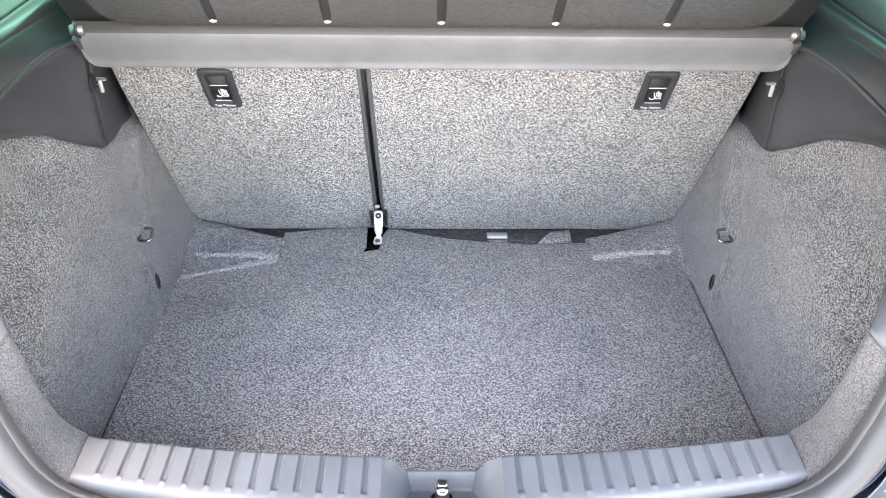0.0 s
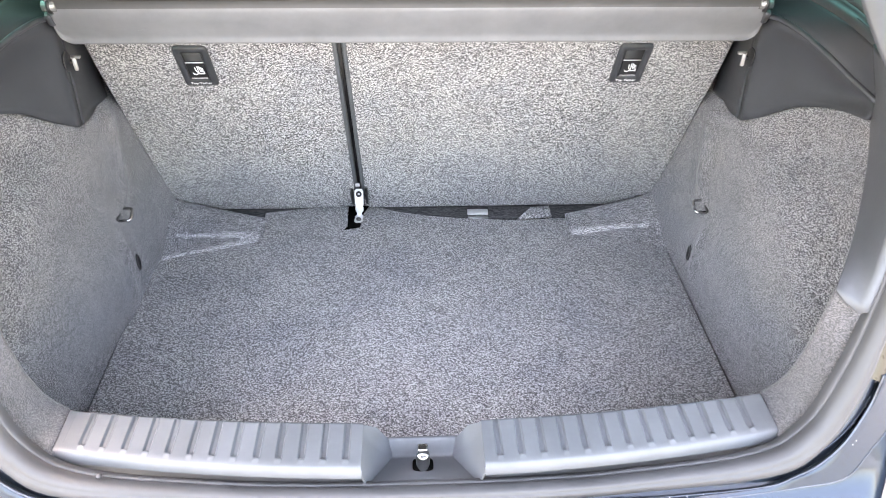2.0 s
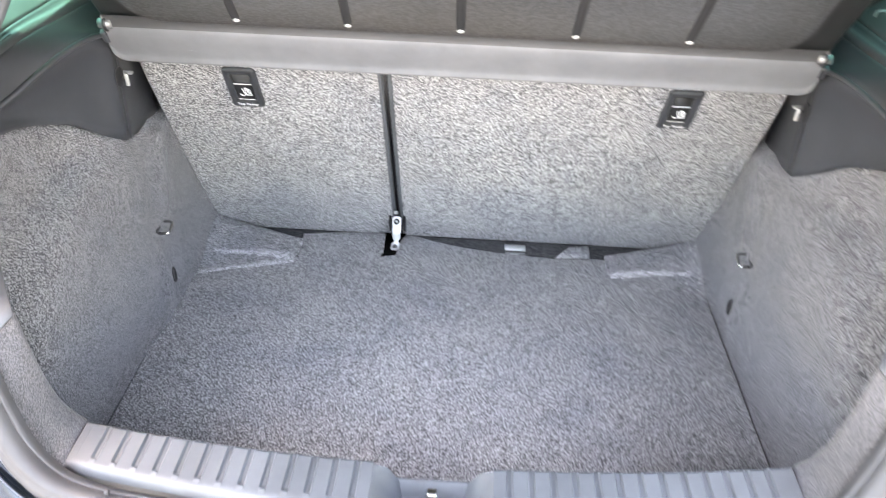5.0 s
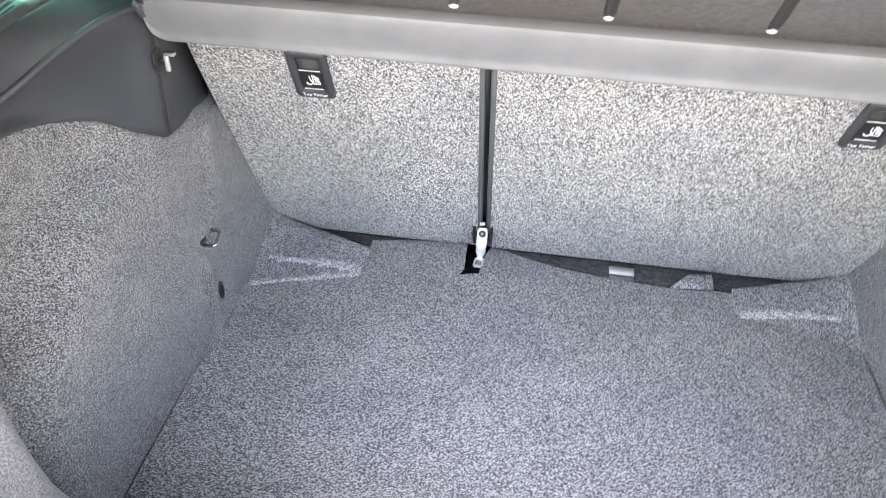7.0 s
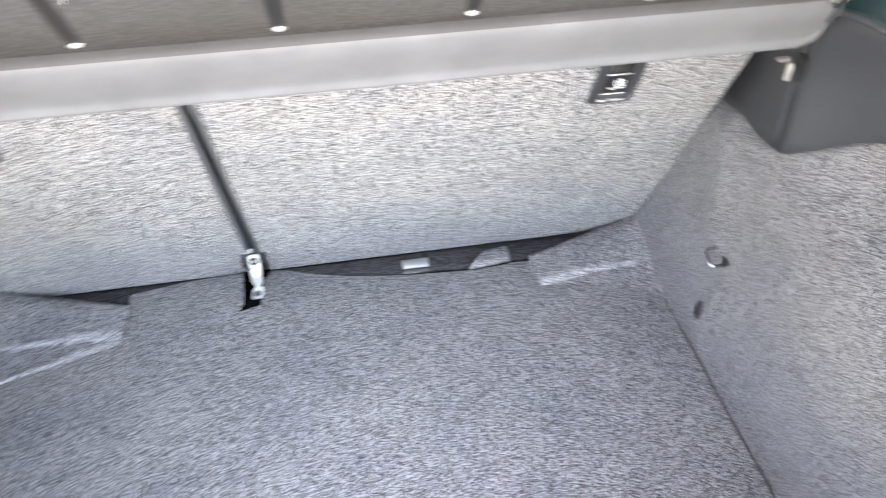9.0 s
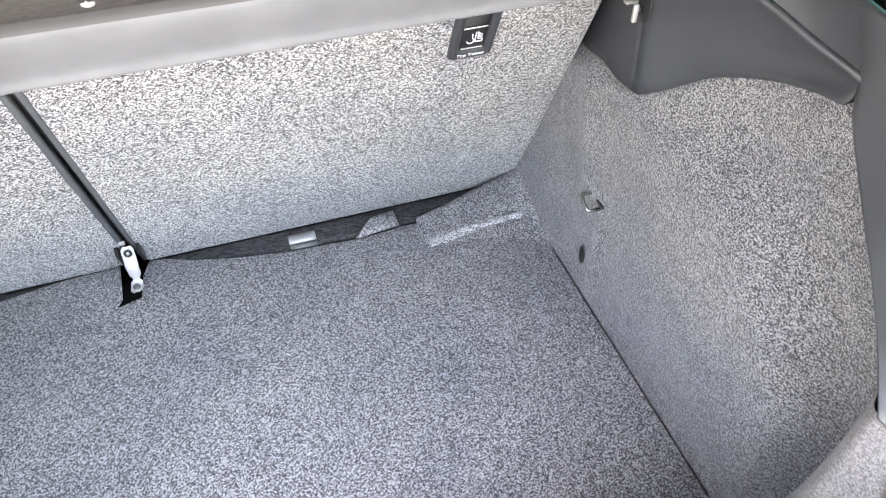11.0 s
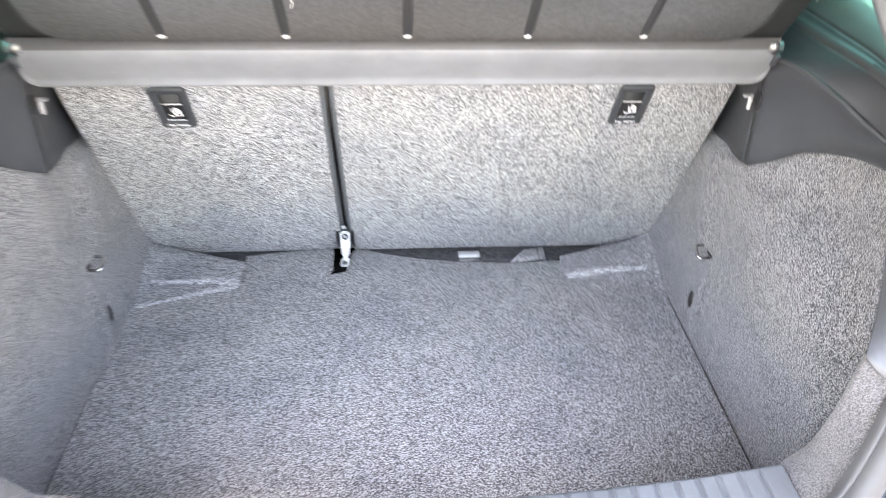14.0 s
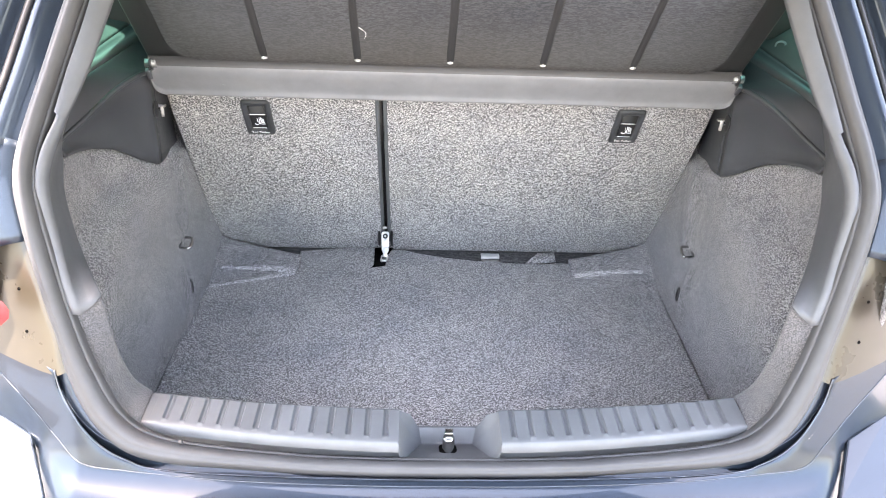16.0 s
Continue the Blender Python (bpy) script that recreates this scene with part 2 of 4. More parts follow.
INSIDE = (0.0, 0.75, 0.7)

# ---- ground ----
bm = bmesh.new()
bmesh.ops.create_grid(bm, x_segments=2, y_segments=2, size=400)
bmesh.ops.translate(bm, vec=(0, 0, -0.62), verts=bm.verts)
ASPHALT, at_, ab = material("asphalt", (0.1, 0.1, 0.1), 0.9)
an = node(at_, "ShaderNodeTexNoise", Scale=60.0, Detail=6.0)
at_.links.new(coords(at_), an.inputs["Vector"])
at_.links.new(ramp(at_, an.outputs["Fac"], ((0.3, (0.060, 0.062, 0.066)), (0.7, (0.125, 0.127, 0.131)))), ab.inputs["Base Color"])
tagged(part("ground", bm, ASPHALT, None), "grey dusty asphalt ground under the parked car", "ground", kind="structure")


# ---- boot floor ----
def sill_in(x):
    return 0.628 + 0.032 * (x / 0.437) ** 2


def sill_out(x):
    return 0.553 + 0.037 * (x / 0.433) ** 2


def boot_floor():
    ob = thing("boot_floor", (0, 1, 0), "dark grey heathered carpet boot floor, creased at the back", "boot floor", kind="structure")
    front = [(x, sill_in(x) + 0.006) for x in np.linspace(-0.5520, 0.5392, 15)]
    back = [(0.5385, 1.30), (0.345, 1.386), (0.306, 1.388)]
    back += [(0.29, 1.384), (0.229, 1.381), (0.111, 1.390), (0.03, 1.402), (-0.039, 1.420), (-0.085, 1.438), (-0.112, 1.442)]
    back += [(-0.1235, 1.41), (-0.1275, 1.362), (-0.1615, 1.352), (-0.1545, 1.366), (-0.157, 1.444), (-0.25, 1.440), (-0.346, 1.424), (-0.344, 1.35), (-0.5525, 1.30)]
    outline_points = front + back
    bm = outline(outline_points, 0.012, pose(0, 0, -0.012), 0.003)
    part("carpet", bm, FLOOR_CARPET, ob)
    # the small folded corner of carpet at the back edge
    bm = sheet([[Vector((0.228, 1.380, 0.002)), Vector((0.308, 1.388, 0.003))], [Vector((0.262, 1.409, 0.014)), Vector((0.304, 1.413, 0.016))]], INSIDE)
    thick(part("carpet_flap", bm, FLOOR_CARPET, ob, "small lifted carpet corner"), 0.006)
    # dark well behind the back edge
    part("back_well", box((1.1, 0.14, 0.02), (0, 1.435, -0.035), None, 0.002), DARK_PLASTIC, ob, "dark plastic well under the seat backs")
    part("well_ledge", box((1.0, 0.05, 0.02), (0.0, 1.420, -0.0145), None, 0.004), WELL_FELT, ob, "dark felt-covered ledge")
    return ob


boot_floor()


# ---- side liners ----
def liner_x(y, z):
    """Half-width of the carpeted wall: the flat side of the wheelhouse, its rounded shoulder and its top, running out to the recess behind the rim."""
    r = math.hypot(y - 1.03, z - 0.08)
    out = float(np.interp(r, (0.10, 0.16, 0.20, 0.24, 0.258, 0.268, 0.276, 0.284, 0.296, 0.312, 0.325, 0.340, 0.38), (-0.006, -0.0053, -0.0038, -0.001, 0.0008, 0.0025, 0.0055, 0.011, 0.030, 0.053, 0.059, 0.061, 0.062)))
    fade = ease(0.03, 0.14, z) * ease(1.15, 0.97, y)
    x = 0.5455 + out * fade
    x -= 0.012 * math.exp(-((y - 1.135) / 0.013) ** 2) * ease(0.0, 0.05, z) * ease(0.18, 0.10, z)
    x -= 0.012 * math.exp(-((y - 1.19 - 0.25 * (z - 0.2)) / 0.026) ** 2) * ease(0.14, 0.22, z) * ease(0.40, 0.34, z)
    x += 0.004 * ease(1.2, 1.35, y)
    x -= 0.010 * ease(1.20, 1.36, y) * ease(0.25, 0.0, z)
    x -= 0.003 * ease(0.03, 0.0, z)
    # steps back behind the plastic trim
    edge = float(np.interp(y, (0.90, 0.94, 0.99, 1.045, 1.09, 1.12, 1.135, 1.32), (0.50, 0.49, 0.472, 0.444, 0.405, 0.385, 0.379, 0.332)))
    x += 0.050 * ease(-0.008, 0.035, z - edge)
    # slack of the moulded felt
    x += 0.0028 * noise.noise((y * 8.0, z * 8.0, 2.0)) * ease(0.05, 0.2, z)
    return x


def ramp_height(u):
    return 0.013 + 0.014 * ease(0.0, 1.0, u)


def side_liner(s):
    ob = thing("side_liner", (s * 0.55, 1.0, 0), "grey felt-carpet side liner moulded over the wheel arch", "side liner", "side liners")
    rows = []
    for i in range(112):
        y = 0.655 + (1.47 - 0.655) * i / 111
        shift = 0.012 * ease(1.1, 1.0, y) if s < 0 else 0.0
        rows.append([Vector((s * (liner_x(y, z) + shift), y, z)) for z in [-0.012 + 0.58 * k / 84 for k in range(85)]])
    thick(part("wall_carpet", sheet(rows, INSIDE), SHADED_SIDE_CARPET, ob), 0.01)
    # ramp in the back corner
    rows = []
    for i in range(29):
        u = i / 28
        x = 0.338 + (0.558 - 0.338) * u
        h = ramp_height(u)
        y0, y1 = 1.318 - 0.075 * u, 1.386 + 0.058 * u
        row = []
        for k in range(13):
            v = k / 12
            crease = ease(0.0, 1.0, v)
            r = 0.058
            bend = r - math.sqrt(max(0.0, r * r - max(0.0, x - (0.558 - r)) ** 2))
            row.append(Vector((s * x, y0 + (y1 - y0) * v - 0.03 * bend / r * v, -0.0015 + h * crease + bend * ease(0.05, 0.7, v))))
        rows.append(row)
    thick(part("corner_ramp", sheet(rows, (0, 1.0, 0.8)), HALF_SHADED_CARPET, ob, "creased carpet ramp in the corner"), 0.006)
    # pale worn folds of the ramp
    for fold in ([(0.535, 1.258), (0.47, 1.279), (0.40, 1.300), (0.345, 1.3175)], [(0.556, 1.337 if s > 0 else 1.325), (0.47, 1.338 if s > 0 else 1.330), (0.40, 1.335), (0.345, 1.325)])[0 if s < 0 else 1:]:
        pts = spline([(x, y, 0) for x, y in fold], 30)
        rows = []
        for i, p in enumerate(pts):
            u = (p.x - 0.338) / 0.22
            y0, y1 = 1.318 - 0.075 * u, 1.386 + 0.058 * u
            v = (p.y - y0) / (y1 - y0)
            h = ramp_height(u) * ease(0.0, 1.0, v) + max(0.0005, 0.0015 - 0.02 * v)
            w = (0.0075 + 0.0085 * (i / 29) ** 2) * (0.75 + 0.9 * noise.noise((i * 0.9, s, fold[0][1] * 9)))
            rows.append([Vector((s * p.x, p.y + w * k, h + 0.0024 * (1 - k * k) - 0.0012 + 0.25 * w * k)) for k in (-1, -0.4, 0.4, 1)])
        part("worn_fold", sheet(rows, (0, 1.0, 0.8)), WORN_CARPET, ob, "pale worn fold line in the carpet")
    # unseen carpeted end below the rim, added to stop light leaking in
    part("leak_panel", box((0.19, 0.008, 0.235), (s * 0.535, 0.664, 0.105), None, 0.002), SHADED_SIDE_CARPET, ob)
    # rim round the opening
    inner = spline(mirror([(0.441, 0.662, 0.226), (0.463, 0.665, 0.246), (0.4735, 0.665, 0.280), (0.479, 0.665, 0.33), (0.4815, 0.666, 0.405)], s), 24)
    outer = spline(mirror([(0.4345, 0.592, 0.232), (0.459, 0.590, 0.250), (0.491, 0.613, 0.305), (0.508, 0.634, 0.352), (0.518, 0.648, 0.392)], s), 24)
    rows = []
    for a, b in zip(inner, outer):
        out = Vector((s * 0.02, 0.012, -0.004))
        far = Vector((s * 0.13, 0.03, -0.02))
        rows.append([a + far, a + out + Vector((0, 0.004, 0)), a + Vector((s * 0.004, 0.006, 0)), a + Vector((s * 0.001, 0.001, 0)), a.lerp(b, 0.06) + Vector((0, -0.003, 0.002)), a.lerp(b, 0.5) + Vector((0, -0.002, 0.002)), b, b + Vector((s * 0.012, -0.004, -0.01))])
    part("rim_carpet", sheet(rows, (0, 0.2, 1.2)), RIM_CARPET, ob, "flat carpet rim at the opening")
    # round hole low on the wall
    hx = liner_x(1.17, 0.062)
    rows = [[Vector((s * (hx - 0.0015 + d), 1.17 + a * 0.0065 * math.cos(k * math.tau / 18), 0.062 + a * 0.0165 * math.sin(k * math.tau / 18))) for k in range(18)] for d, a in ((0.003, 1.15), (-0.001, 1.12), (-0.001, 1.0), (0.0, 0.9), (0.001, 0.05))]
    part("hook_socket", sheet(rows, INSIDE, True), BLACK_PLASTIC, ob, "black oval hook socket")
    return ob


def lashing_eye(s):
    z = 0.182
    x = s * (liner_x(1.16, z) + 0.001)
    ob = thing("lashing_eye", (x, 1.16, z), "small bent chrome wire lashing eye on the side liner", "lashing eye", "lashing eyes")
    flat = Matrix(((0, 0, -s, 0), (1, 0, 0, 0), (0, 1, 0, 0), (0, 0, 0, 1)))
    part("base", outline(rounded(0.038, 0.008, 0.0038), 0.003, Matrix.Translation((x + s * 0.002, 1.160, z)) @ flat, 0.001), BLACK_PLASTIC, ob, "black plastic base")
    d = -s
    pts = [(x + d * u, 1.160 + 0.0125 * v, z + 0.0055 * v) for u, v in ((-0.004, -1), (0.015, -1), (0.0185, -0.88), (0.020, -0.6), (0.0203, 0), (0.020, 0.6), (0.0185, 0.88), (0.015, 1), (-0.004, 1))]
    part("wire", rod(pts, 0.0027, 10), LOOP_CHROME, ob, "chrome wire loop")
    return ob


for s in (-1, 1):
    side_liner(s)
    lashing_eye(s)

# ---- seat backs ----
SEAT_UP = Vector((0, -0.48, 1)).normalized()
SEAT_N = Vector((0, -1, -0.48)).normalized()


def seat_place(x, z, off=0.0):
    """A point on the carpeted back of the seats, off metres towards the boot."""
    return Vector((x, 1.420 - 0.48 * (z - 0.052), z)) + SEAT_N * off


def seat_matrix(x, z, off=0.0):
    p = seat_place(x, z, off)
    m = Matrix((Vector((1, 0, 0)), SEAT_UP, -SEAT_UP.cross(Vector((1, 0, 0))))).transposed().to_4x4()
    return Matrix.Translation(p) @ m


def seat_back(x0, x1, r_left, r_right, label):
    ob = thing("rear_seat", seat_place((x0 + x1) / 2, -0.005), label, "rear seat", "split rear seats")
    h = 0.86
    pts = []
    for cx, a0, r in ((x1 - r_right, 270, r_right),):
        pts += [(cx + r * math.cos(radians(a0 + 90 * i / 8)), r * 0.9 + r * 0.9 * math.sin(radians(a0 + 90 * i / 8))) for i in range(9)]
    pts += [(x1 - (0.004 if r_right > 0.02 else 0), 0.5), (x1 - (0.02 if r_right > 0.02 else 0), h), (x0 + 0.02 if r_left > 0.02 else x0, h), (x0 + (0.004 if r_left > 0.02 else 0), 0.5)]
    pts += [(x0 + r_left + r_left * math.cos(radians(180 + 90 * i / 8)), r_left * 0.9 + r_left * 0.9 * math.sin(radians(180 + 90 * i / 8))) for i in range(9)]
    m = seat_matrix(0, -0.012, -0.06)
    bm = outline(pts, 0.06, m, 0.008)
    part("back_panel", bm, SEAT_CARPET, ob)
    return ob


seat_left = seat_back(-0.5505, -0.1325, 0.062, 0.012, "narrow part of the folding rear seat, backed with speckled grey carpet")
seat_right = seat_back(-0.1205, 0.5505, 0.012, 0.062, "wide part of the folding rear seat, backed with speckled grey carpet")


for seat, x in ((seat_left, -0.1345), (seat_right, -0.1185)):
    part("edge_strip", outline(rounded(0.0085, 0.74, 0.003), 0.0125, seat_matrix(x, 0.36, -0.011), 0.003), SILL_PLASTIC, seat, "dark plastic edge strip")
channel = thing("seat_gap_cover", seat_place(-0.1265, 0.06, -0.04), "black plastic channel deep between the two rear seats", "gap cover")
part("channel", outline(rounded(0.03, 0.74, 0.002), 0.03, seat_matrix(-0.127, 0.36, -0.045)), BLACK_PLASTIC, channel)


def seat_bracket():
    ob = thing("hinge_bracket", (-0.128, 1.37, 0.0), "bright zinc steel hinge bracket bolted between the seat backs", "bracket")
    x0 = -0.128
    up, face = Vector((0, 0.48, 0.877)), Vector((0, -0.877, 0.48))
    turn = Matrix((Vector((1, 0, 0)), up, face)).transposed().to_4x4()

    def laid(u, off):
        return Matrix.Translation(Vector((x0, 1.381, 0.012)) + up * u + face * off) @ turn

    plate = [(-0.0060, 0.023), (0.0060, 0.023), (0.0100, 0.018), (0.0100, -0.012), (0.0070, -0.022), (-0.0070, -0.022), (-0.0100, -0.012), (-0.0100, 0.018)]
    part("upper_plate", outline(plate, 0.004, laid(0.042, 0.004), 0.0012), STEEL, ob)
    part("raised_pad", outline(rounded(0.0150, 0.019, 0.003), 0.002, laid(0.0335, 0.0078), 0.0012), STEEL, ob, "raised steel pad")

    def disc(profile, sides=18):
        return [[laid(0.0535, 0.008 + d) @ Vector((r * math.cos(k * math.tau / sides), r * math.sin(k * math.tau / sides), 0)) for k in range(sides)] for d, r in profile]

    part("bolt_collar", sheet(disc(((0, 0.0088), (0.002, 0.0086), (0.0024, 0.0080), (0.0012, 0.0066))), INSIDE, True), STEEL, ob)
    part("bolt", sheet(disc(((0.0012, 0.0066), (0.0026, 0.0060), (0.0028, 0.0044), (0.0012, 0.0040), (0.0012, 0.0005))), INSIDE, True), BLACK_PLASTIC, ob, "dark hollow bolt head")
    part("pin_head", rod([laid(0.0535, 0.0088).translation, laid(0.0535, 0.0108).translation], 0.0026, 10), STEEL, ob)
    foot = spline([(x0, 1.391, 0.036), (x0, 1.386, 0.024), (x0 - 0.001, 1.383, 0.0165), (x0 - 0.002, 1.376, 0.0125), (x0 - 0.0035, 1.366, 0.0115)], 18)
    rows = []
    for i, p in enumerate(foot):
        w = 0.0095 - 0.0045 * math.exp(-((i - 5.0) / 2.0) ** 2) - 0.004 * ease(14, 17, i) ** 2
        rows.append([Vector((p.x + w * k, p.y, p.z - 0.003 * k * k)) for k in (-1, -0.8, -0.4, 0, 0.4, 0.8, 1)])
    thick(part("foot_plate", sheet(rows, INSIDE), STEEL, ob), 0.003)
    ring = [[Vector((x0 - 0.002 + r * math.cos(k * math.tau / 14), 1.3745 + r * math.sin(k * math.tau / 14), z)) for k in range(14)] for z, r in ((0.0110, 0.0058), (0.0142, 0.0052), (0.0142, 0.0036), (0.0130, 0.0030), (0.0130, 0.0003))]
    part("rivet", sheet(ring, INSIDE, True), CHROME, ob, "round rivet in the foot plate")
    for dx in (-0.016, 0.016):
        part("side_cheek", box((0.006, 0.03, 0.045), seat_place(-0.128 + dx, 0.05, 0.0), Matrix.Rotation(0.45, 3, "X"), 0.002), BLACK_PLASTIC, ob, "black plastic cheek")
    part("end_clip", box((0.010, 0.006, 0.006), seat_place(-0.129, 0.092, 0.006), Matrix.Rotation(0.45, 3, "X"), 0.001), STEEL, ob)
    part("slot_lining", box((0.052, 0.104, 0.004), (-0.137, 1.394, -0.003)), HOLE, ob, "black lining of the cut-out")
    return ob


seat_bracket()


def anchor_plate():
    ob = thing("anchor_bar", (0.14, 1.40, -0.005), "bright steel child-seat anchor plate below the seat back", "anchor bar")
    rows = [[Vector((x, y, z)) for x in (0.117, 0.124, 0.140, 0.156, 0.164)] for y, z in ((1.4035, -0.002), (1.4055, 0.0015), (1.409, 0.0030), (1.416, 0.0035), (1.4225, 0.002))]
    thick(part("plate", sheet(rows, INSIDE), STEEL, ob), 0.003)
    # lower fold in darker metal, for the shade under the plate
    rows = [[Vector((x, y, z)) for x in (0.1175, 0.140, 0.1635)] for y, z in ((1.3925, -0.0075), (1.3945, -0.0035), (1.399, -0.0020), (1.4035, -0.0024))]
    thick(part("lower_fold", sheet(rows, INSIDE), CHROME, ob, "lower steel fold, shade painted in as darker metal"), 0.002)
    return ob


anchor_plate()


def letters(body, size, place, parent, name="lettering"):
    cu = bpy.data.curves.new("text", "FONT")
    cu.body, cu.size, cu.align_x, cu.extrude = body, size, "CENTER", 0.0002
    tmp = new("text", cu)
    me = bpy.data.meshes.new_from_object(tmp.evaluated_get(bpy.context.evaluated_depsgraph_get()))
    bpy.data.objects.remove(tmp)
    bm = bmesh.new()
    bm.from_mesh(me)
    bpy.data.meshes.remove(me)
    bmesh.ops.transform(bm, matrix=place, verts=bm.verts)
    return part(name, bm, BRIGHT_PAINT, parent, "white lettering", False)


def tether_cover(x, seat):
    m = seat_matrix(x, 0.438, 0.0)
    w, h = 0.058, 0.098
    outer, inner = rounded(w, h, 0.009), [(px, py + 0.003) for px, py in rounded(w - 0.025, h - 0.032, 0.003)]
    rows = [[m @ Vector((px, py, d)) for px, py in ring] for ring, d in ((outer, -0.002), (rounded(w - 0.001, h - 0.001, 0.007), 0.004), (rounded(w - 0.006, h - 0.006, 0.005), 0.006), ([(px, py + 0.003) for px, py in rounded(w - 0.022, h - 0.029, 0.003)], 0.0062), (inner, 0.003), (inner, 0.0008))]
    ob = part("tether_cover", sheet(rows, INSIDE, True), DARK_PLASTIC, seat, "black plastic top tether anchor cover with white symbol")
    part("recess", outline(inner, 0.001, m @ Matrix.Translation((0, 0, 0.0004))), SHELF_EDGE, ob, "dark open recess")
    flap = m @ Matrix.Translation((0, -0.009, 0.0006)) @ Matrix.Rotation(radians(-2), 4, "X")
    part("flap", outline(rounded(w - 0.026, 0.042, 0.002), 0.003, flap, 0.0008), BLACK_PLASTIC, ob)
    top = flap @ Matrix.Translation((0, 0, 0.0032))
    sign = top @ Matrix.Translation((0.001, 0.0, 0)) @ Matrix.Scale(0.80, 4)
    part("rule", outline(rounded(0.031, 0.0017, 0.0005, 2), 0.0004, top @ Matrix.Translation((0, 0.019, 0))), BRIGHT_PAINT, ob, "white printed line")
    part("rule", outline(rounded(0.028, 0.0012, 0.0005, 2), 0.0004, top @ Matrix.Translation((0, -0.0185, 0))), BRIGHT_PAINT, ob, "white printed line")
    # anchor hook and child seat
    arc = [(sign @ Vector((-0.006 + 0.0055 * math.cos(a), -0.006 + 0.0055 * math.sin(a), 0.0005))) for a in [radians(185 + 200 * i / 12) for i in range(13)]]
    part("hook_sign", rod([sign @ Vector((-0.0045, 0.010, 0.0005)), sign @ Vector((-0.0035, 0.0, 0.0005))] + arc[::-1], 0.0008, 6), BRIGHT_PAINT, ob, "white hook symbol")
    part("seat_sign", rod([sign @ Vector((px, py, 0.0005)) for px, py in ((0.001, 0.013), (0.0015, -0.009), (0.013, -0.009), (0.013, -0.004), (0.006, -0.003), (0.004, 0.013))], 0.0009, 6), BRIGHT_PAINT, ob, "white child seat symbol")
    for k in range(3):
        part("strap_sign", rod([sign @ Vector((0.006, 0.010 - 0.004 * k, 0.0005)), sign @ Vector((0.0125, 0.006 - 0.0035 * k, 0.0005))], 0.0007, 6), BRIGHT_PAINT, ob, "white strap symbol")
    letters("Top Tether", 0.0078, m @ Matrix.Translation((0.0, -0.0415, 0.0064)), ob)
    return ob


tether_cover(-0.3745, seat_left)
tether_cover(0.3775, seat_right)

# ---- parcel shelf, raised ----
SH_UP = Vector((0, -0.584, 0.811)).normalized()
SH_N = Vector((0, -0.811, -0.584)).normalized()
SH_0 = Vector((0, 1.085, 0.585))


def shelf_place(x, s, off=0.0):
    return SH_0 + Vector((x, 0, 0)) + SH_UP * s + SH_N * off


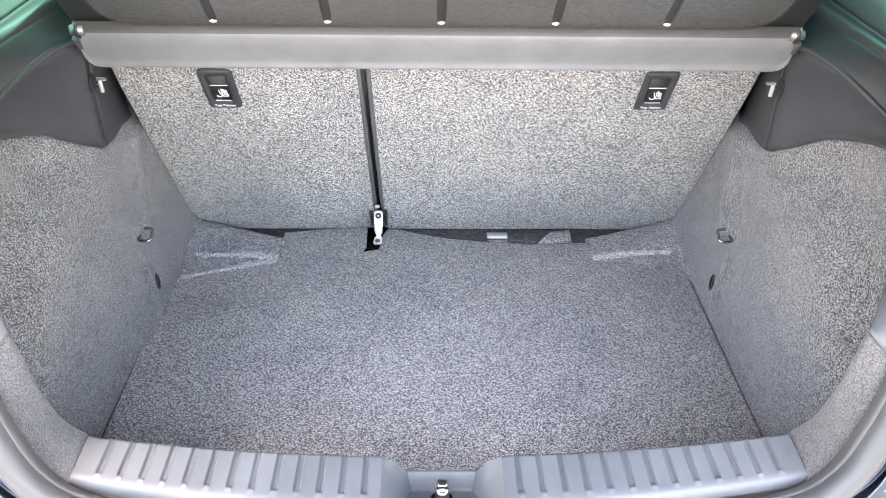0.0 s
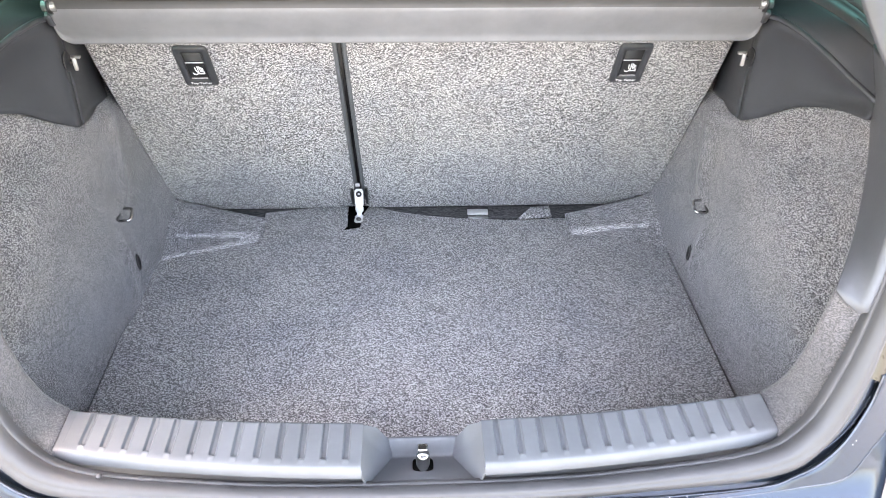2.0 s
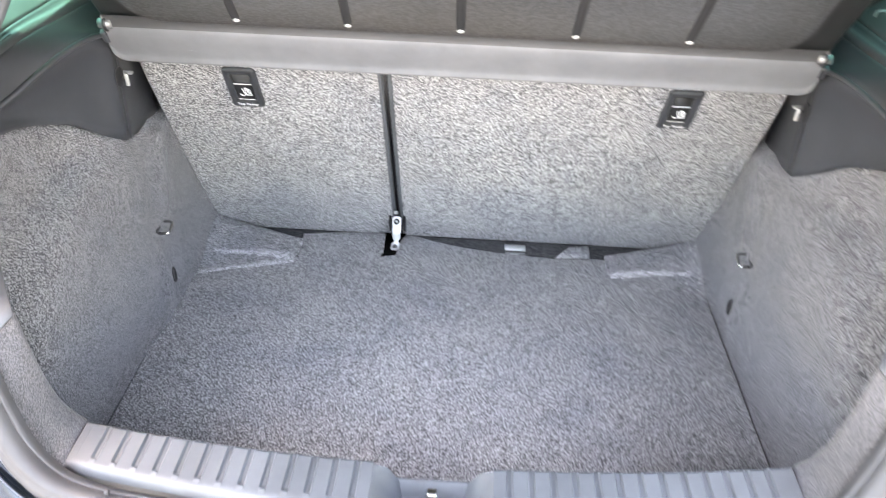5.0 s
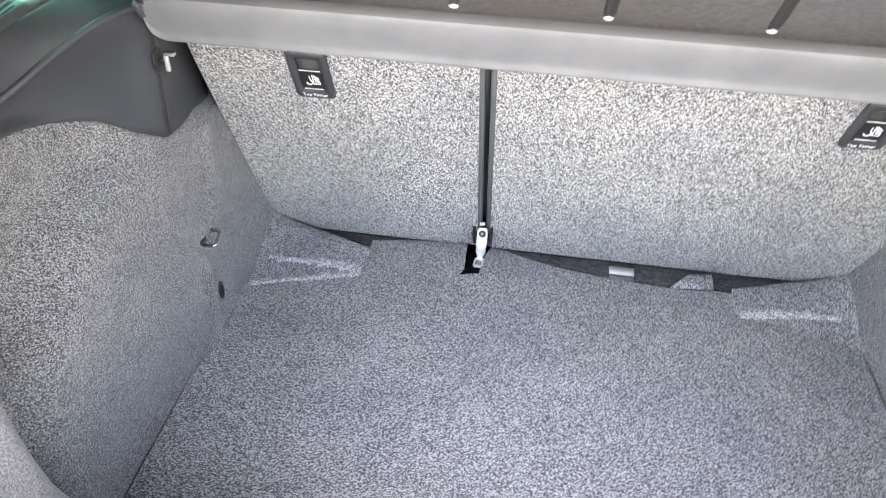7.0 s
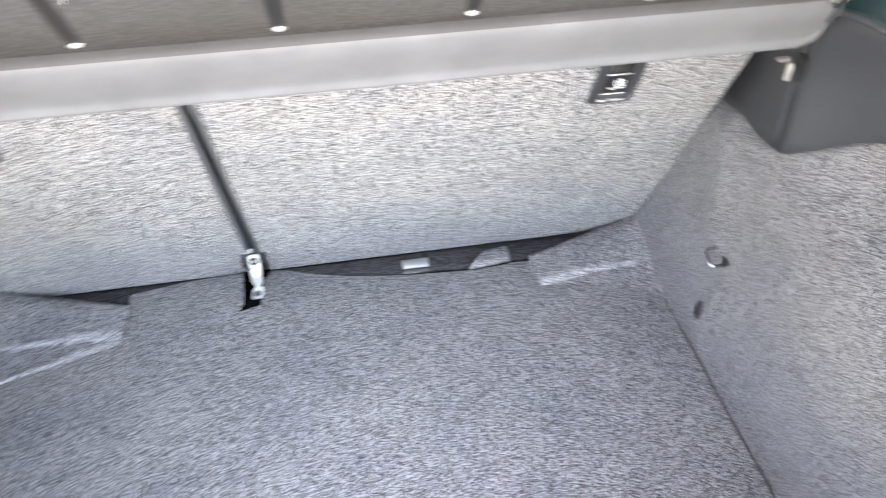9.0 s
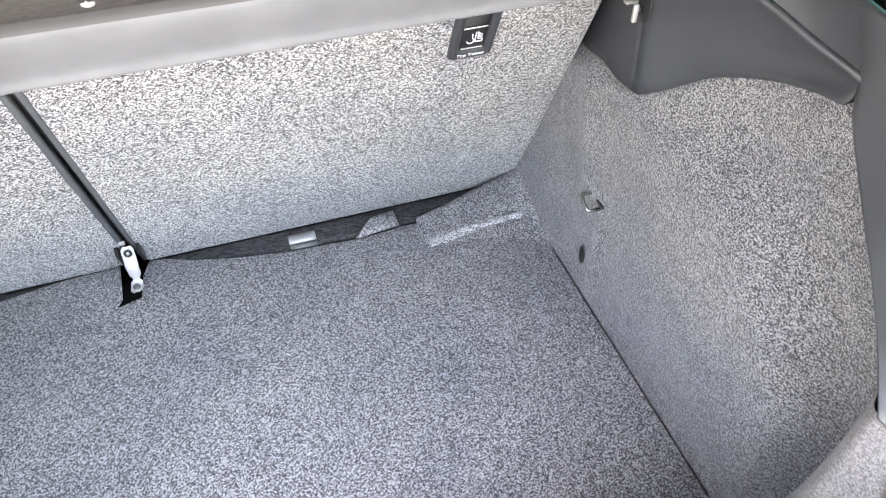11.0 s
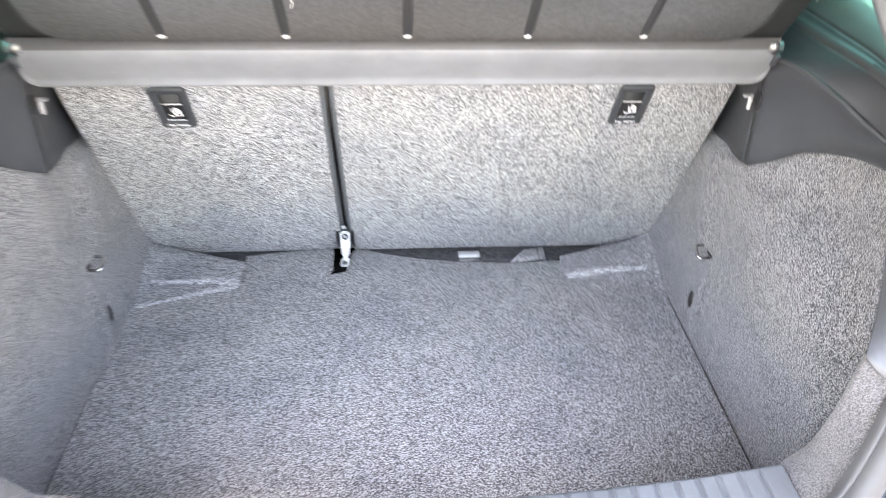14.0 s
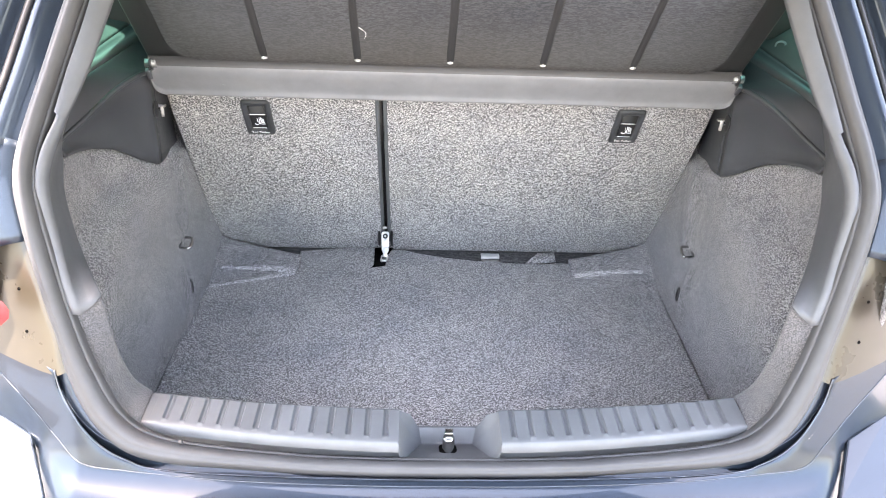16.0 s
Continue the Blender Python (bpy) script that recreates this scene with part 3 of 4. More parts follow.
def parcel_shelf():
    ob = thing("parcel_shelf", SH_0, "raised dark grey parcel shelf with ribbed felt underside", "parcel shelf")
    m = Matrix((Vector((1, 0, 0)), SH_UP, SH_N)).transposed().to_4x4()
    if m.to_3x3().determinant() < 0:
        m = Matrix((Vector((-1, 0, 0)), SH_UP, SH_N)).transposed().to_4x4()
    m = Matrix.Translation(SH_0) @ m
    length = 0.40
    # border frame round a sunk field
    def ring(w, s0, s1, r, d):
        return [m @ Vector((px, (s0 + s1) / 2 + py, d)) for px, py in rounded(w, s1 - s0, r, 8)]
    rows = [ring(1.030, 0.0, length, 0.02, -0.016), ring(1.030, 0.0, length, 0.02, -0.008), ring(1.022, 0.004, length - 0.005, 0.02, -0.005), ring(0.965, 0.014, length - 0.026, 0.055, -0.006), ring(0.945, 0.021, length - 0.036, 0.052, -0.001), ring(0.934, 0.0255, length - 0.0405, 0.05, 0.001)]
    part("border", sheet(rows, INSIDE, True), SHELF_EDGE, ob, "dark smooth border")
    f = outline([(px, length / 2 + py - 0.007) for px, py in rounded(0.936, length - 0.065, 0.05, 8)], 0.008, m @ Matrix.Translation((0, 0, -0.0065)))
    part("felt_panel", f, SHELF_FELT, ob, "dark brushed felt panel")
    part("board", outline([(px, length / 2 + py) for px, py in rounded(1.026, length - 0.004, 0.018, 6)], 0.006, m @ Matrix.Translation((0, 0, -0.0235))), SHELF_EDGE, ob, "dark upper board")
    for x in (-0.314, -0.157, 0.0, 0.159, 0.315):
        rows = []
        for k in range(26):
            s = 0.034 + (length - 0.10) * k / 25
            hgt = 0.006 * ease(0.030, 0.045, s)
            rows.append([shelf_place(x + dx * (0.6 + 0.4 * ease(0.03, 0.05, s)), s, 0.0012 + 0.5 * hgt * hh) for dx, hh in ((-0.007, 0), (-0.005, 0.5), (-0.0025, 0.75), (0.0, 0.1), (0.0025, 0.75), (0.005, 0.5), (0.007, 0))])
        part("rib", sheet(rows, INSIDE), SHELF_EDGE, ob, "dark pressed rib")
        rows = [[shelf_place(x + a * 0.0054 * math.cos(k * math.tau / 12), 0.037 + a * 0.0036 * math.sin(k * math.tau / 12) + 0.3 * d, d) for k in range(12)] for a, d in ((1.1, 0.0), (0.95, 0.003), (0.5, 0.0045), (0.02, 0.005))]
        part("rib_end", sheet(rows, INSIDE, True), STEEL, ob, "pale rib end cap")
    # downturned front flange
    prof = spline([(1.0665, 0.6110), (1.0745, 0.6035), (1.0785, 0.5950), (1.0795, 0.5850), (1.0845, 0.5730), (1.0930, 0.5590), (1.1015, 0.5455), (1.1055, 0.5370), (1.1065, 0.5290), (1.1095, 0.5262), (1.1150, 0.5290), (1.1280, 0.5480)], 44)

    def flange_row(x):
        """The profile, a little wider towards its lower edge, which is rounded off at the ends."""
        r = 0.016
        over = min(r, max(0.0, abs(x) - (0.510 - r)))
        rise = r - math.sqrt(r * r - over * over)
        out = []
        for a in prof:
            z = a.y + rise * ease(0.575, 0.530, a.y)
            out.append(Vector((x * (1 + 0.022 * ease(0.60, 0.53, a.y)), a.x - 0.55 * (z - a.y), z)))
        return out

    rows = []
    for i in range(41):
        x = 0.510 * math.sin(math.pi * (i / 40 - 0.5))
        rows.append(flange_row(x))
    # split where the painted shade of the upper facet ends
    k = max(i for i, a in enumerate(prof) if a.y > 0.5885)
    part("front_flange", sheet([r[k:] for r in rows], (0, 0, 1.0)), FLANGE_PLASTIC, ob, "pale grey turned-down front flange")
    part("upper_flange", sheet([r[:k + 1] for r in rows], (0, 0, 1.0)), SHADED_FLANGE_PLASTIC, ob, "upper band of the flange, shade painted in as dark grey")
    part("scuff", rod(spline([(-0.404, 1.0965, 0.5520), (-0.398, 1.0960, 0.5528), (-0.392, 1.0962, 0.5525)], 8), 0.00015, 5), WORN_PLASTIC, ob, "pale scratch on the flange")
    for s in (-1, 1):
        cap = flange_row(s * 0.510)
        mid = sum(cap, Vector()) / len(cap)
        part("flange_end", sheet([cap, [c.lerp(mid, 0.4) + Vector((s * 0.003, 0, 0)) for c in cap], [c.lerp(mid, 0.95) + Vector((s * 0.004, 0, 0)) for c in cap]], (s * 3, 1.0, 0.6)), FLANGE_PLASTIC, ob)
        part("pivot_pin", rod([(s * 0.503, 1.081, 0.594), (s * 0.521, 1.081, 0.593)], 0.0082, 16), CHROME, ob, "steel pivot pin")
        part("pivot_clip", box((0.010, 0.012, 0.022), (s * 0.521, 1.090, 0.572), Matrix.Rotation(0.5, 3, "X"), 0.003), DARK_PLASTIC, ob)
        part("pivot_bush", rod([(s * 0.509, 1.082, 0.594), (s * 0.513, 1.082, 0.594)], 0.0125, 16), BLACK_PLASTIC, ob)
    return ob


parcel_shelf()
th = thing("loose_thread", shelf_place(-0.143, 0.11, -0.004), "stray white thread clinging to the shelf felt", "thread")
part("thread", rod(spline([shelf_place(-0.150, 0.125, 0.004), shelf_place(-0.142, 0.118, 0.005), shelf_place(-0.139, 0.108, 0.004), shelf_place(-0.142, 0.098, 0.004)], 12), 0.0004, 5), WHITE_THREAD, th)


# ---- plastic side trims ----
def side_trim(s):
    ob = thing("side_trim", (s * 0.55, 1.1, 0.39), "dark grey moulded plastic shelf-support trim beside the seat", "side trim", "side trims")
    n = 34
    low = polyline([(0.573, 1.314, 0.335), (0.5455, 1.132, 0.3805)], 12) + spline([(0.546, 1.120, 0.383), (0.560, 1.090, 0.405), (0.577, 1.045, 0.444), (0.592, 0.99, 0.472), (0.598, 0.94, 0.490), (0.600, 0.895, 0.500)], n - 12)
    ridge = polyline([(0.566, 1.27, 0.53), (0.531, 1.128, 0.561)], 12) + spline([(0.530, 1.112, 0.566), (0.531, 1.065, 0.577), (0.548, 1.02, 0.572), (0.566, 0.975, 0.559), (0.582, 0.935, 0.545), (0.594, 0.905, 0.536), (0.602, 0.885, 0.530)], n - 12)
    rows = []
    for i, (a, b) in enumerate(zip(low, ridge)):
        dish = 0.020 * ease(11, 16, i) * ease(34, 27, i)
        row = []
        for k in range(9):
            u = k / 8
            p = a.lerp(b, u)
            p.x += dish * math.sin(math.pi * u)
            row.append(Vector((s * p.x, p.y, p.z)))
        row.insert(0, Vector((s * (a.x + 0.012), a.y, a.z + 0.001)))
        rows.append(row)
    thick(part("lower_face", sheet(rows[11:], INSIDE), DARK_PLASTIC, ob), 0.003)
    thick(part("seat_side_facet", sheet(rows[:12], INSIDE), DARK_PLASTIC, ob, "facet turned away towards the seat"), 0.003)
    top = polyline([(0.56, 1.27, 0.600), (0.578, 1.164, 0.594), (0.583, 1.1, 0.594)], 12) + spline([(0.583, 1.09, 0.594), (0.585, 1.04, 0.596), (0.585, 0.99, 0.598), (0.583, 0.95, 0.598), (0.581, 0.925, 0.598), (0.579, 0.905, 0.598)], n - 12)
    rows = []
    for a, b in zip(ridge, top):
        rows.append([Vector((s * p.x, p.y, p.z)) for p in (a + Vector((0, 0, -0.002)), a.lerp(b, 0.06) + Vector((0, 0, 0.002)), a.lerp(b, 0.3), a.lerp(b, 0.6), a.lerp(b, 0.92), b + Vector((0.003, 0, 0.001)))])
    thick(part("ledge", sheet(rows, (0, 0.5, 1.2)), DARK_PLASTIC, ob), 0.003)
    edge, band, panel = [], [], []
    for i, b in enumerate(top):
        w = 1.0 - ease(0, n - 1, i)
        e = b + Vector((0.015 - 0.005 * (1 - w), 0.006, 0.010))
        g = e + Vector((0.003 + 0.013 * w, 0.004 * w, 0.002 + 0.004 * w))
        edge.append([b + Vector((0.001, 0, 0)), b.lerp(e, 0.5) + Vector((0, -0.001, 0.002)), e])
        band.append([e, e.lerp(g, 0.2) + Vector((0, 0, -0.003)), e.lerp(g, 0.6) + Vector((0, 0, -0.001)), g])
        panel.append([g, g + Vector((0.004, 0.002, 0.004)), g + Vector((0.03, 0.008, 0.012)), g + Vector((0.06, 0.012, 0.040))])
    for name, rows, mat, label in (("shoulder_edge", edge, LEDGE_PLASTIC, "rounded grey shoulder edge"), ("shoulder_band", band, DARK_PLASTIC, "tapering dark grey band"), ("window_shoulder", panel, LEDGE_PLASTIC, "grey plastic ledge under the tinted window")):
        rows = [[Vector((s * p.x, p.y, p.z)) for p in r] for r in rows]
        thick(part(name, sheet(rows, (0, 0.3, 1.4)), mat, ob, label), 0.003)
    part("ridge_bead", rod([Vector((s * (p.x - 0.001), p.y, p.z)) for p in ridge[11:]], 0.0042, 8), DARK_PLASTIC, ob, "rounded ridge bead")
    # metal peg in its dark cup
    part("peg_cup", outline(rounded(0.024, 0.032, 0.0115), 0.0015, Matrix.Translation((s * 0.535, 1.126, 0.492)) @ Matrix(((0, 0, -s, 0), (1, 0, 0, 0), (0, 1, 0, 0), (0, 0, 0, 1))), 0.001), BLACK_PLASTIC, ob, "black recess round the peg")
    part("peg", box((0.006, 0.005, 0.021), (s * 0.525, 1.129, 0.487), None, 0.0015), STEEL, ob, "bright metal peg")
    part("peg_stem", rod([(s * 0.5255, 1.134, 0.488), (s * 0.545, 1.134, 0.488)], 0.0035, 10), BLACK_PLASTIC, ob, "black stem of the peg")
    part("peg_tip", box((0.022, 0.008, 0.004), (s * 0.537, 1.154, 0.4880), None, 0.001), STEEL, ob, "bright metal peg tip")
    return ob


def belt_guide():
    """Pale loop that peeps out at the far end of the window ledge."""
    ob = thing("belt_guide", (0.632, 1.19, 0.625), "small pale plastic belt guide loop on the window ledge", "belt guide")
    pts = [(0.620, 1.195, 0.622), (0.621, 1.195, 0.628), (0.625, 1.195, 0.631), (0.633, 1.195, 0.631), (0.638, 1.195, 0.628), (0.640, 1.195, 0.620)]
    part("loop", rod(spline(pts, 20), 0.0019, 8), WORN_PLASTIC, ob)
    return ob


def pillar_trim(s):
    ob = thing("pillar_trim", (s * 0.5, 0.66, 0.39), "smooth grey plastic trim strip beside the boot opening", "pillar trim", "pillar trims")
    n = 30
    inner = spline([(0.481, 0.667, 0.404), (0.512, 0.712, 0.420), (0.548, 0.768, 0.438), (0.580, 0.825, 0.456), (0.597, 0.862, 0.474), (0.601, 0.885, 0.500), (0.600, 0.893, 0.532), (0.590, 0.905, 0.570), (0.580, 0.91, 0.60)], n)
    outer = spline([(0.503, 0.645, 0.384), (0.515, 0.662, 0.420), (0.526, 0.682, 0.460), (0.537, 0.706, 0.510), (0.541, 0.722, 0.545), (0.537, 0.742, 0.572), (0.527, 0.770, 0.602), (0.521, 0.785, 0.620), (0.517, 0.795, 0.630)], n)
    edge = spline([(0.518, 0.644, 0.386), (0.528, 0.658, 0.420), (0.539, 0.674, 0.460), (0.549, 0.696, 0.515), (0.553, 0.712, 0.552), (0.548, 0.736, 0.585), (0.536, 0.766, 0.615), (0.530, 0.781, 0.632), (0.525, 0.792, 0.642)], n)
    rows = []
    for i, (a, b, c) in enumerate(zip(inner, outer, edge)):
        # its lower end lies over the carpet rim
        lap = Vector((-0.001, -0.004, 0.003)) * (1 - ease(3, 9, i))
        a, b, c = a + lap, b + lap, c + lap
        ps = (a + Vector((0.015, 0.01, 0)), a, a.lerp(b, 0.04) + Vector((-0.002, -0.002, 0.001)), a.lerp(b, 0.5) + Vector((-0.002, -0.002, 0)), a.lerp(b, 0.93), b + Vector((0, -0.001, 0.001)), b.lerp(c, 0.5) + Vector((0, -0.002, 0.002)), c)
        rows.append([Vector((s * p.x, p.y, p.z)) for p in ps])
    thick(part("strip", sheet(rows, (0, 0.1, 1.0)), PILLAR_PLASTIC, ob), 0.003)
    up_in = spline([(0.524, 0.772, 0.612), (0.506, 0.812, 0.652), (0.486, 0.858, 0.708), (0.466, 0.902, 0.768), (0.44, 0.96, 0.85), (0.42, 1.02, 0.94)], 24)
    up_out = spline([(0.536, 0.772, 0.625), (0.523, 0.808, 0.672), (0.505, 0.845, 0.724), (0.487, 0.885, 0.783), (0.46, 0.94, 0.865), (0.44, 1.0, 0.955)], 24)
    rows = [[Vector((s * p.x, p.y, p.z)) for p in (a + Vector((0.025, 0.03, 0)), a, a.lerp(b, 0.1) + Vector((0, -0.002, 0.002)), a.lerp(b, 0.6) + Vector((0, -0.003, 0.003)), b)] for a, b in zip(up_in, up_out)]
    part("upper_strip", sheet(rows, (0, 0.1, 1.0)), PILLAR_PLASTIC, ob)
    return ob


for s in (-1, 1):
    side_trim(s)
    pillar_trim(s)
belt_guide()


# ---- sill trim ----
def sill_trim():
    ob = thing("sill_trim", (0, 0.6, 0), "grey ribbed plastic loading sill cover with centre notch", "sill trim")
    pitch = 0.0262

    def section(x):
        """Inner foot, over the top with its grooves, to the rolled outer lip."""
        yi, yo = sill_in(x), sill_out(x)
        u = (abs(x) - 0.078) / pitch
        d = abs(u - math.floor(u) - 0.5)
        g = 0.0036 * ease(0.17, 0.09, d) if 0.086 < abs(x) < 0.428 else 0.0
        row = [Vector((x, yi + 0.006, -0.01)), Vector((x, yi + 0.004, 0.12)), Vector((x, yi + 0.001, 0.222)), Vector((x, yi - 0.0015, 0.2325)), Vector((x, yi - 0.005, 0.235 - g))]
        for k in range(1, 24):
            v = k / 24
            y = yi - 0.005 + (yo + 0.012 - yi + 0.005) * v
            nub = 0.003 * math.exp(-((v - 0.90) / 0.03) ** 2) * g / 0.0036
            row.append(Vector((x, y, 0.235 - g * ease(0.93, 0.86, v) + nub)))
        row += [Vector((x, yo + 0.009, 0.235)), Vector((x, yo + 0.006, 0.2337)), Vector((x, yo + 0.0035, 0.229)), Vector((x, yo + 0.001, 0.2215)), Vector((x, yo + 0.002, 0.219)), Vector((x, yo + 0.007, 0.217)), Vector((x, yo + 0.014, 0.212)), Vector((x, yo + 0.016, 0.15))]
        return row

    for s in (-1, 1):
        xs = np.linspace(0.0727, 0.437, 424)
        rows = [section(s * x) for x in xs]
        cap = [p + Vector((s * 0.002, 0, -0.003)) for p in rows[-1]]
        low = [Vector((p.x, p.y, min(p.z, 0.15))) for p in cap]
        bm = sheet(rows + [cap, low], (0, 0.3, 1.5))
        part("tread", bm, SILL_PLASTIC, ob, "grey grooved tread half")
        for k in range(13):
            x = 0.078 + pitch * (k + 0.5)
            yi, yo = sill_in(x) - 0.005, sill_out(x) + 0.012
            bm = bmesh.new()
            bmesh.ops.create_icosphere(bm, subdivisions=2, radius=1.0)
            bmesh.ops.transform(bm, matrix=Matrix.Translation((s * x, yi + (yo - yi) * 0.92, 0.2343)) @ Matrix.Diagonal((0.0034, 0.0022, 0.0017, 1)), verts=bm.verts)
            part("groove_end", bm, SILL_PLASTIC, ob)
    # notch: slanted cheeks, back plate and sunk floor
    n = 24
    for s in (-1, 1):
        upper = polyline([(0.0727, 0.6225, 0.2345), (0.0727, 0.5665, 0.2345)], n) + spline([(0.0727, 0.5630, 0.2335), (0.0727, 0.5590, 0.2285), (0.0725, 0.5575, 0.2200)], 6)
        foot = polyline([(0.0430, 0.641, 0.180), (0.0390, 0.630, 0.1595)], 7) + polyline([(0.0400, 0.628, 0.1600), (0.0620, 0.575, 0.1885)], n - 7) + spline([(0.0635, 0.5715, 0.1900), (0.0665, 0.5665, 0.1890), (0.0680, 0.5610, 0.1860)], 6)
        rows = []
        for i, (p, q) in enumerate(zip(upper, foot)):
            m = p.lerp(q, 0.5) + Vector((-0.001, -0.003, 0.014)) * ease(9, 0, i)
            row = [p + Vector((0.003, 0, 0.0002)), p, p.lerp(m, 0.06), p.lerp(m, 0.5), m, m.lerp(q, 0.5), q, q + Vector((-0.002, 0, -0.006))]
            rows.append([Vector((s * v.x, v.y, v.z)) for v in row])
        part("notch_cheek", sheet(rows, (0, 0.6, 1.5)), SILL_PLASTIC, ob, "slanted grey notch cheek")
    prof = [(0.659, -0.01, 0.050), (0.650, 0.172, 0.050), (0.6455, 0.180, 0.049), (0.6415, 0.1815, 0.048), (0.6395, 0.1795, 0.047), (0.6315, 0.1625, 0.044), (0.6295, 0.1595, 0.044), (0.6265, 0.1600, 0.046), (0.603, 0.1728, 0.055), (0.580, 0.1855, 0.064), (0.575, 0.1885, 0.067), (0.572, 0.1895, 0.070), (0.567, 0.1885, 0.072), (0.560, 0.184, 0.074), (0.556, 0.15, 0.074)]
    part("notch_floor", sheet([[Vector((u * w, y, z)) for y, z, w in prof] for u in np.linspace(-1, 1, 9)], (0, 0.6, 1.5)), SILL_PLASTIC, ob, "grey notch floor with a raised back plate")
    lip = spline([(0.0727, 0.5595, 0.231), (0.0715, 0.5600, 0.214), (0.0675, 0.5640, 0.1985), (0.0610, 0.5700, 0.1915), (0.0450, 0.5720, 0.1900)], 16)
    lip = [Vector((-p.x, p.y, p.z)) for p in lip] + lip[::-1]
    part("notch_lip", rod(lip, 0.0014, 8), SILL_PLASTIC, ob, "rounded front lip of the notch")
    return ob


sill_trim()


def striker():
    ob = thing("latch_striker", (0, 0.603, 0.158), "steel latch striker post in a black slot of the sill", "latch striker")
    part("slot", outline(rounded(0.0265, 0.034, 0.010), 0.010, pose(0, 0.604, 0.1640, -28.4), 0.001), HOLE, ob, "black slot surround")
    post = [[Vector((r * math.cos(k * math.tau / 20), 0.601 + r * math.sin(k * math.tau / 20), z)) for k in range(20)] for z, r in ((0.150, 0.0088), (0.194, 0.0088), (0.2005, 0.0086), (0.2035, 0.0078), (0.2042, 0.0050), (0.2042, 0.0005))]
    part("post", sheet(post, (0, 0.3, 1.5), True), LOOP_CHROME, ob, "round steel post")
    part("cap", box((0.0125, 0.011, 0.011), (0, 0.603, 0.2090), None, 0.002), LOOP_CHROME, ob, "small square steel cap")
    return ob


striker()

# ---- car body round the opening ----
HALF = [(0, 0.548, 0.204), (0.12, 0.5485, 0.205), (0.24, 0.551, 0.211), (0.395, 0.559, 0.228), (0.460, 0.575, 0.260), (0.496, 0.600, 0.317), (0.521, 0.628, 0.382), (0.541, 0.658, 0.453), (0.556, 0.685, 0.513), (0.5635, 0.709, 0.557), (0.560, 0.744, 0.598), (0.541, 0.800, 0.665), (0.522, 0.846, 0.726), (0.503, 0.886, 0.781), (0.475, 0.945, 0.865), (0.45, 1.0, 0.94), (0.41, 1.09, 1.06), (0.34, 1.13, 1.11), (0.18, 1.15, 1.13), (0, 1.155, 1.135)]
RING = spline([(-x, y, z) for x, y, z in HALF[::-1]][:-1] + HALF, 240)


def facing(p):
    """The way the edge of the opening faces: up and back at the sill, back at the sides, up and back along the pillars."""
    a = Vector((0, -0.62, 0.78)) if p.z < 0.2 else Vector((0, -0.62, 0.78)).lerp(Vector((0, -0.92, 0.39)), ease(0.2, 0.32, p.z))
    return a.lerp(Vector((0, -0.72, 0.69)), ease(0.55, 0.66, p.z)).normalized()


def corner_width(p):
    """The seal grows wider round the lower corners."""
    return 1.0 + 0.6 * ease(0.208, 0.245, p.z) * ease(0.38, 0.30, p.z)


def swept(profile, i0=0, i1=240, wide=False):
    """Rows along the opening; profile: (outward, forward of the edge) pairs."""
    rows = []
    for i in range(i0, i1):
        p = RING[i]
        t = (RING[min(i + 1, 239)] - RING[max(i - 1, 0)]).normalized()
        n = facing(p)
        n = (n - t * n.dot(t)).normalized()
        out = t.cross(n)
        w = corner_width(p) if wide else 1.0
        rows.append([p + out * (u * w if u > 0 else u) + n * v for u, v in profile])
    return rows


def door_seal():
    ob = thing("door_seal", (0, 0.548, 0.19), "grey rubber weatherstrip round the boot opening", "weatherstrip")
    lip = [(-0.0115, -0.018), (-0.011, -0.011), (-0.0098, -0.0065), (-0.0082, -0.0050), (-0.0065, -0.0055), (-0.005, -0.008)]
    bulb = [(-0.0075, -0.008), (-0.0060, -0.003), (-0.0045, 0.0025), (-0.001, 0.007), (0.003, 0.0092), (0.0065, 0.0090), (0.0082, 0.0074), (0.0096, 0.0082), (0.0128, 0.0058), (0.0160, 0.0), (0.0175, -0.010)]
    part("inner_lip", sheet(swept(lip), (0, -1.5, 2.5)), RUBBER, ob, "thin grey inner sealing lip")
    part("sealing_bulb", sheet(swept(bulb, wide=True), (0, -1.5, 2.5)), RUBBER, ob, "hollow grey rubber bulb")
    part("clip", box((0.0065, 0.006, 0.004), (-0.372, 0.561, 0.2325), Matrix.Rotation(0.5, 3, "X"), 0.0015), BLACK_PLASTIC, ob, "small black clip")
    return ob


door_seal()

# ---- body shell ----
car = thing("car_body", (0, 1.2, -0.62), "dark slate-blue metallic hatchback car body round the open boot", "car")


# lines of the bumper, from the gap below the seal outwards
GAP = [(0, 0.5275, 0.1955), (0.12, 0.5285, 0.1955), (0.299, 0.5365, 0.193), (0.408, 0.5425, 0.1975), (0.445, 0.549, 0.207), (0.475, 0.557, 0.2195), (0.503, 0.570, 0.241), (0.524, 0.586, 0.268), (0.536, 0.598, 0.290), (0.541, 0.607, 0.318)]
FLANGE = [(0.340, 0.551, 0.2035), (0.400, 0.5545, 0.2045), (0.438, 0.5615, 0.2085), (0.466, 0.568, 0.219), (0.490, 0.5755, 0.230), (0.513, 0.586, 0.249), (0.533, 0.601, 0.272), (0.546, 0.616, 0.298), (0.549, 0.621, 0.310)]
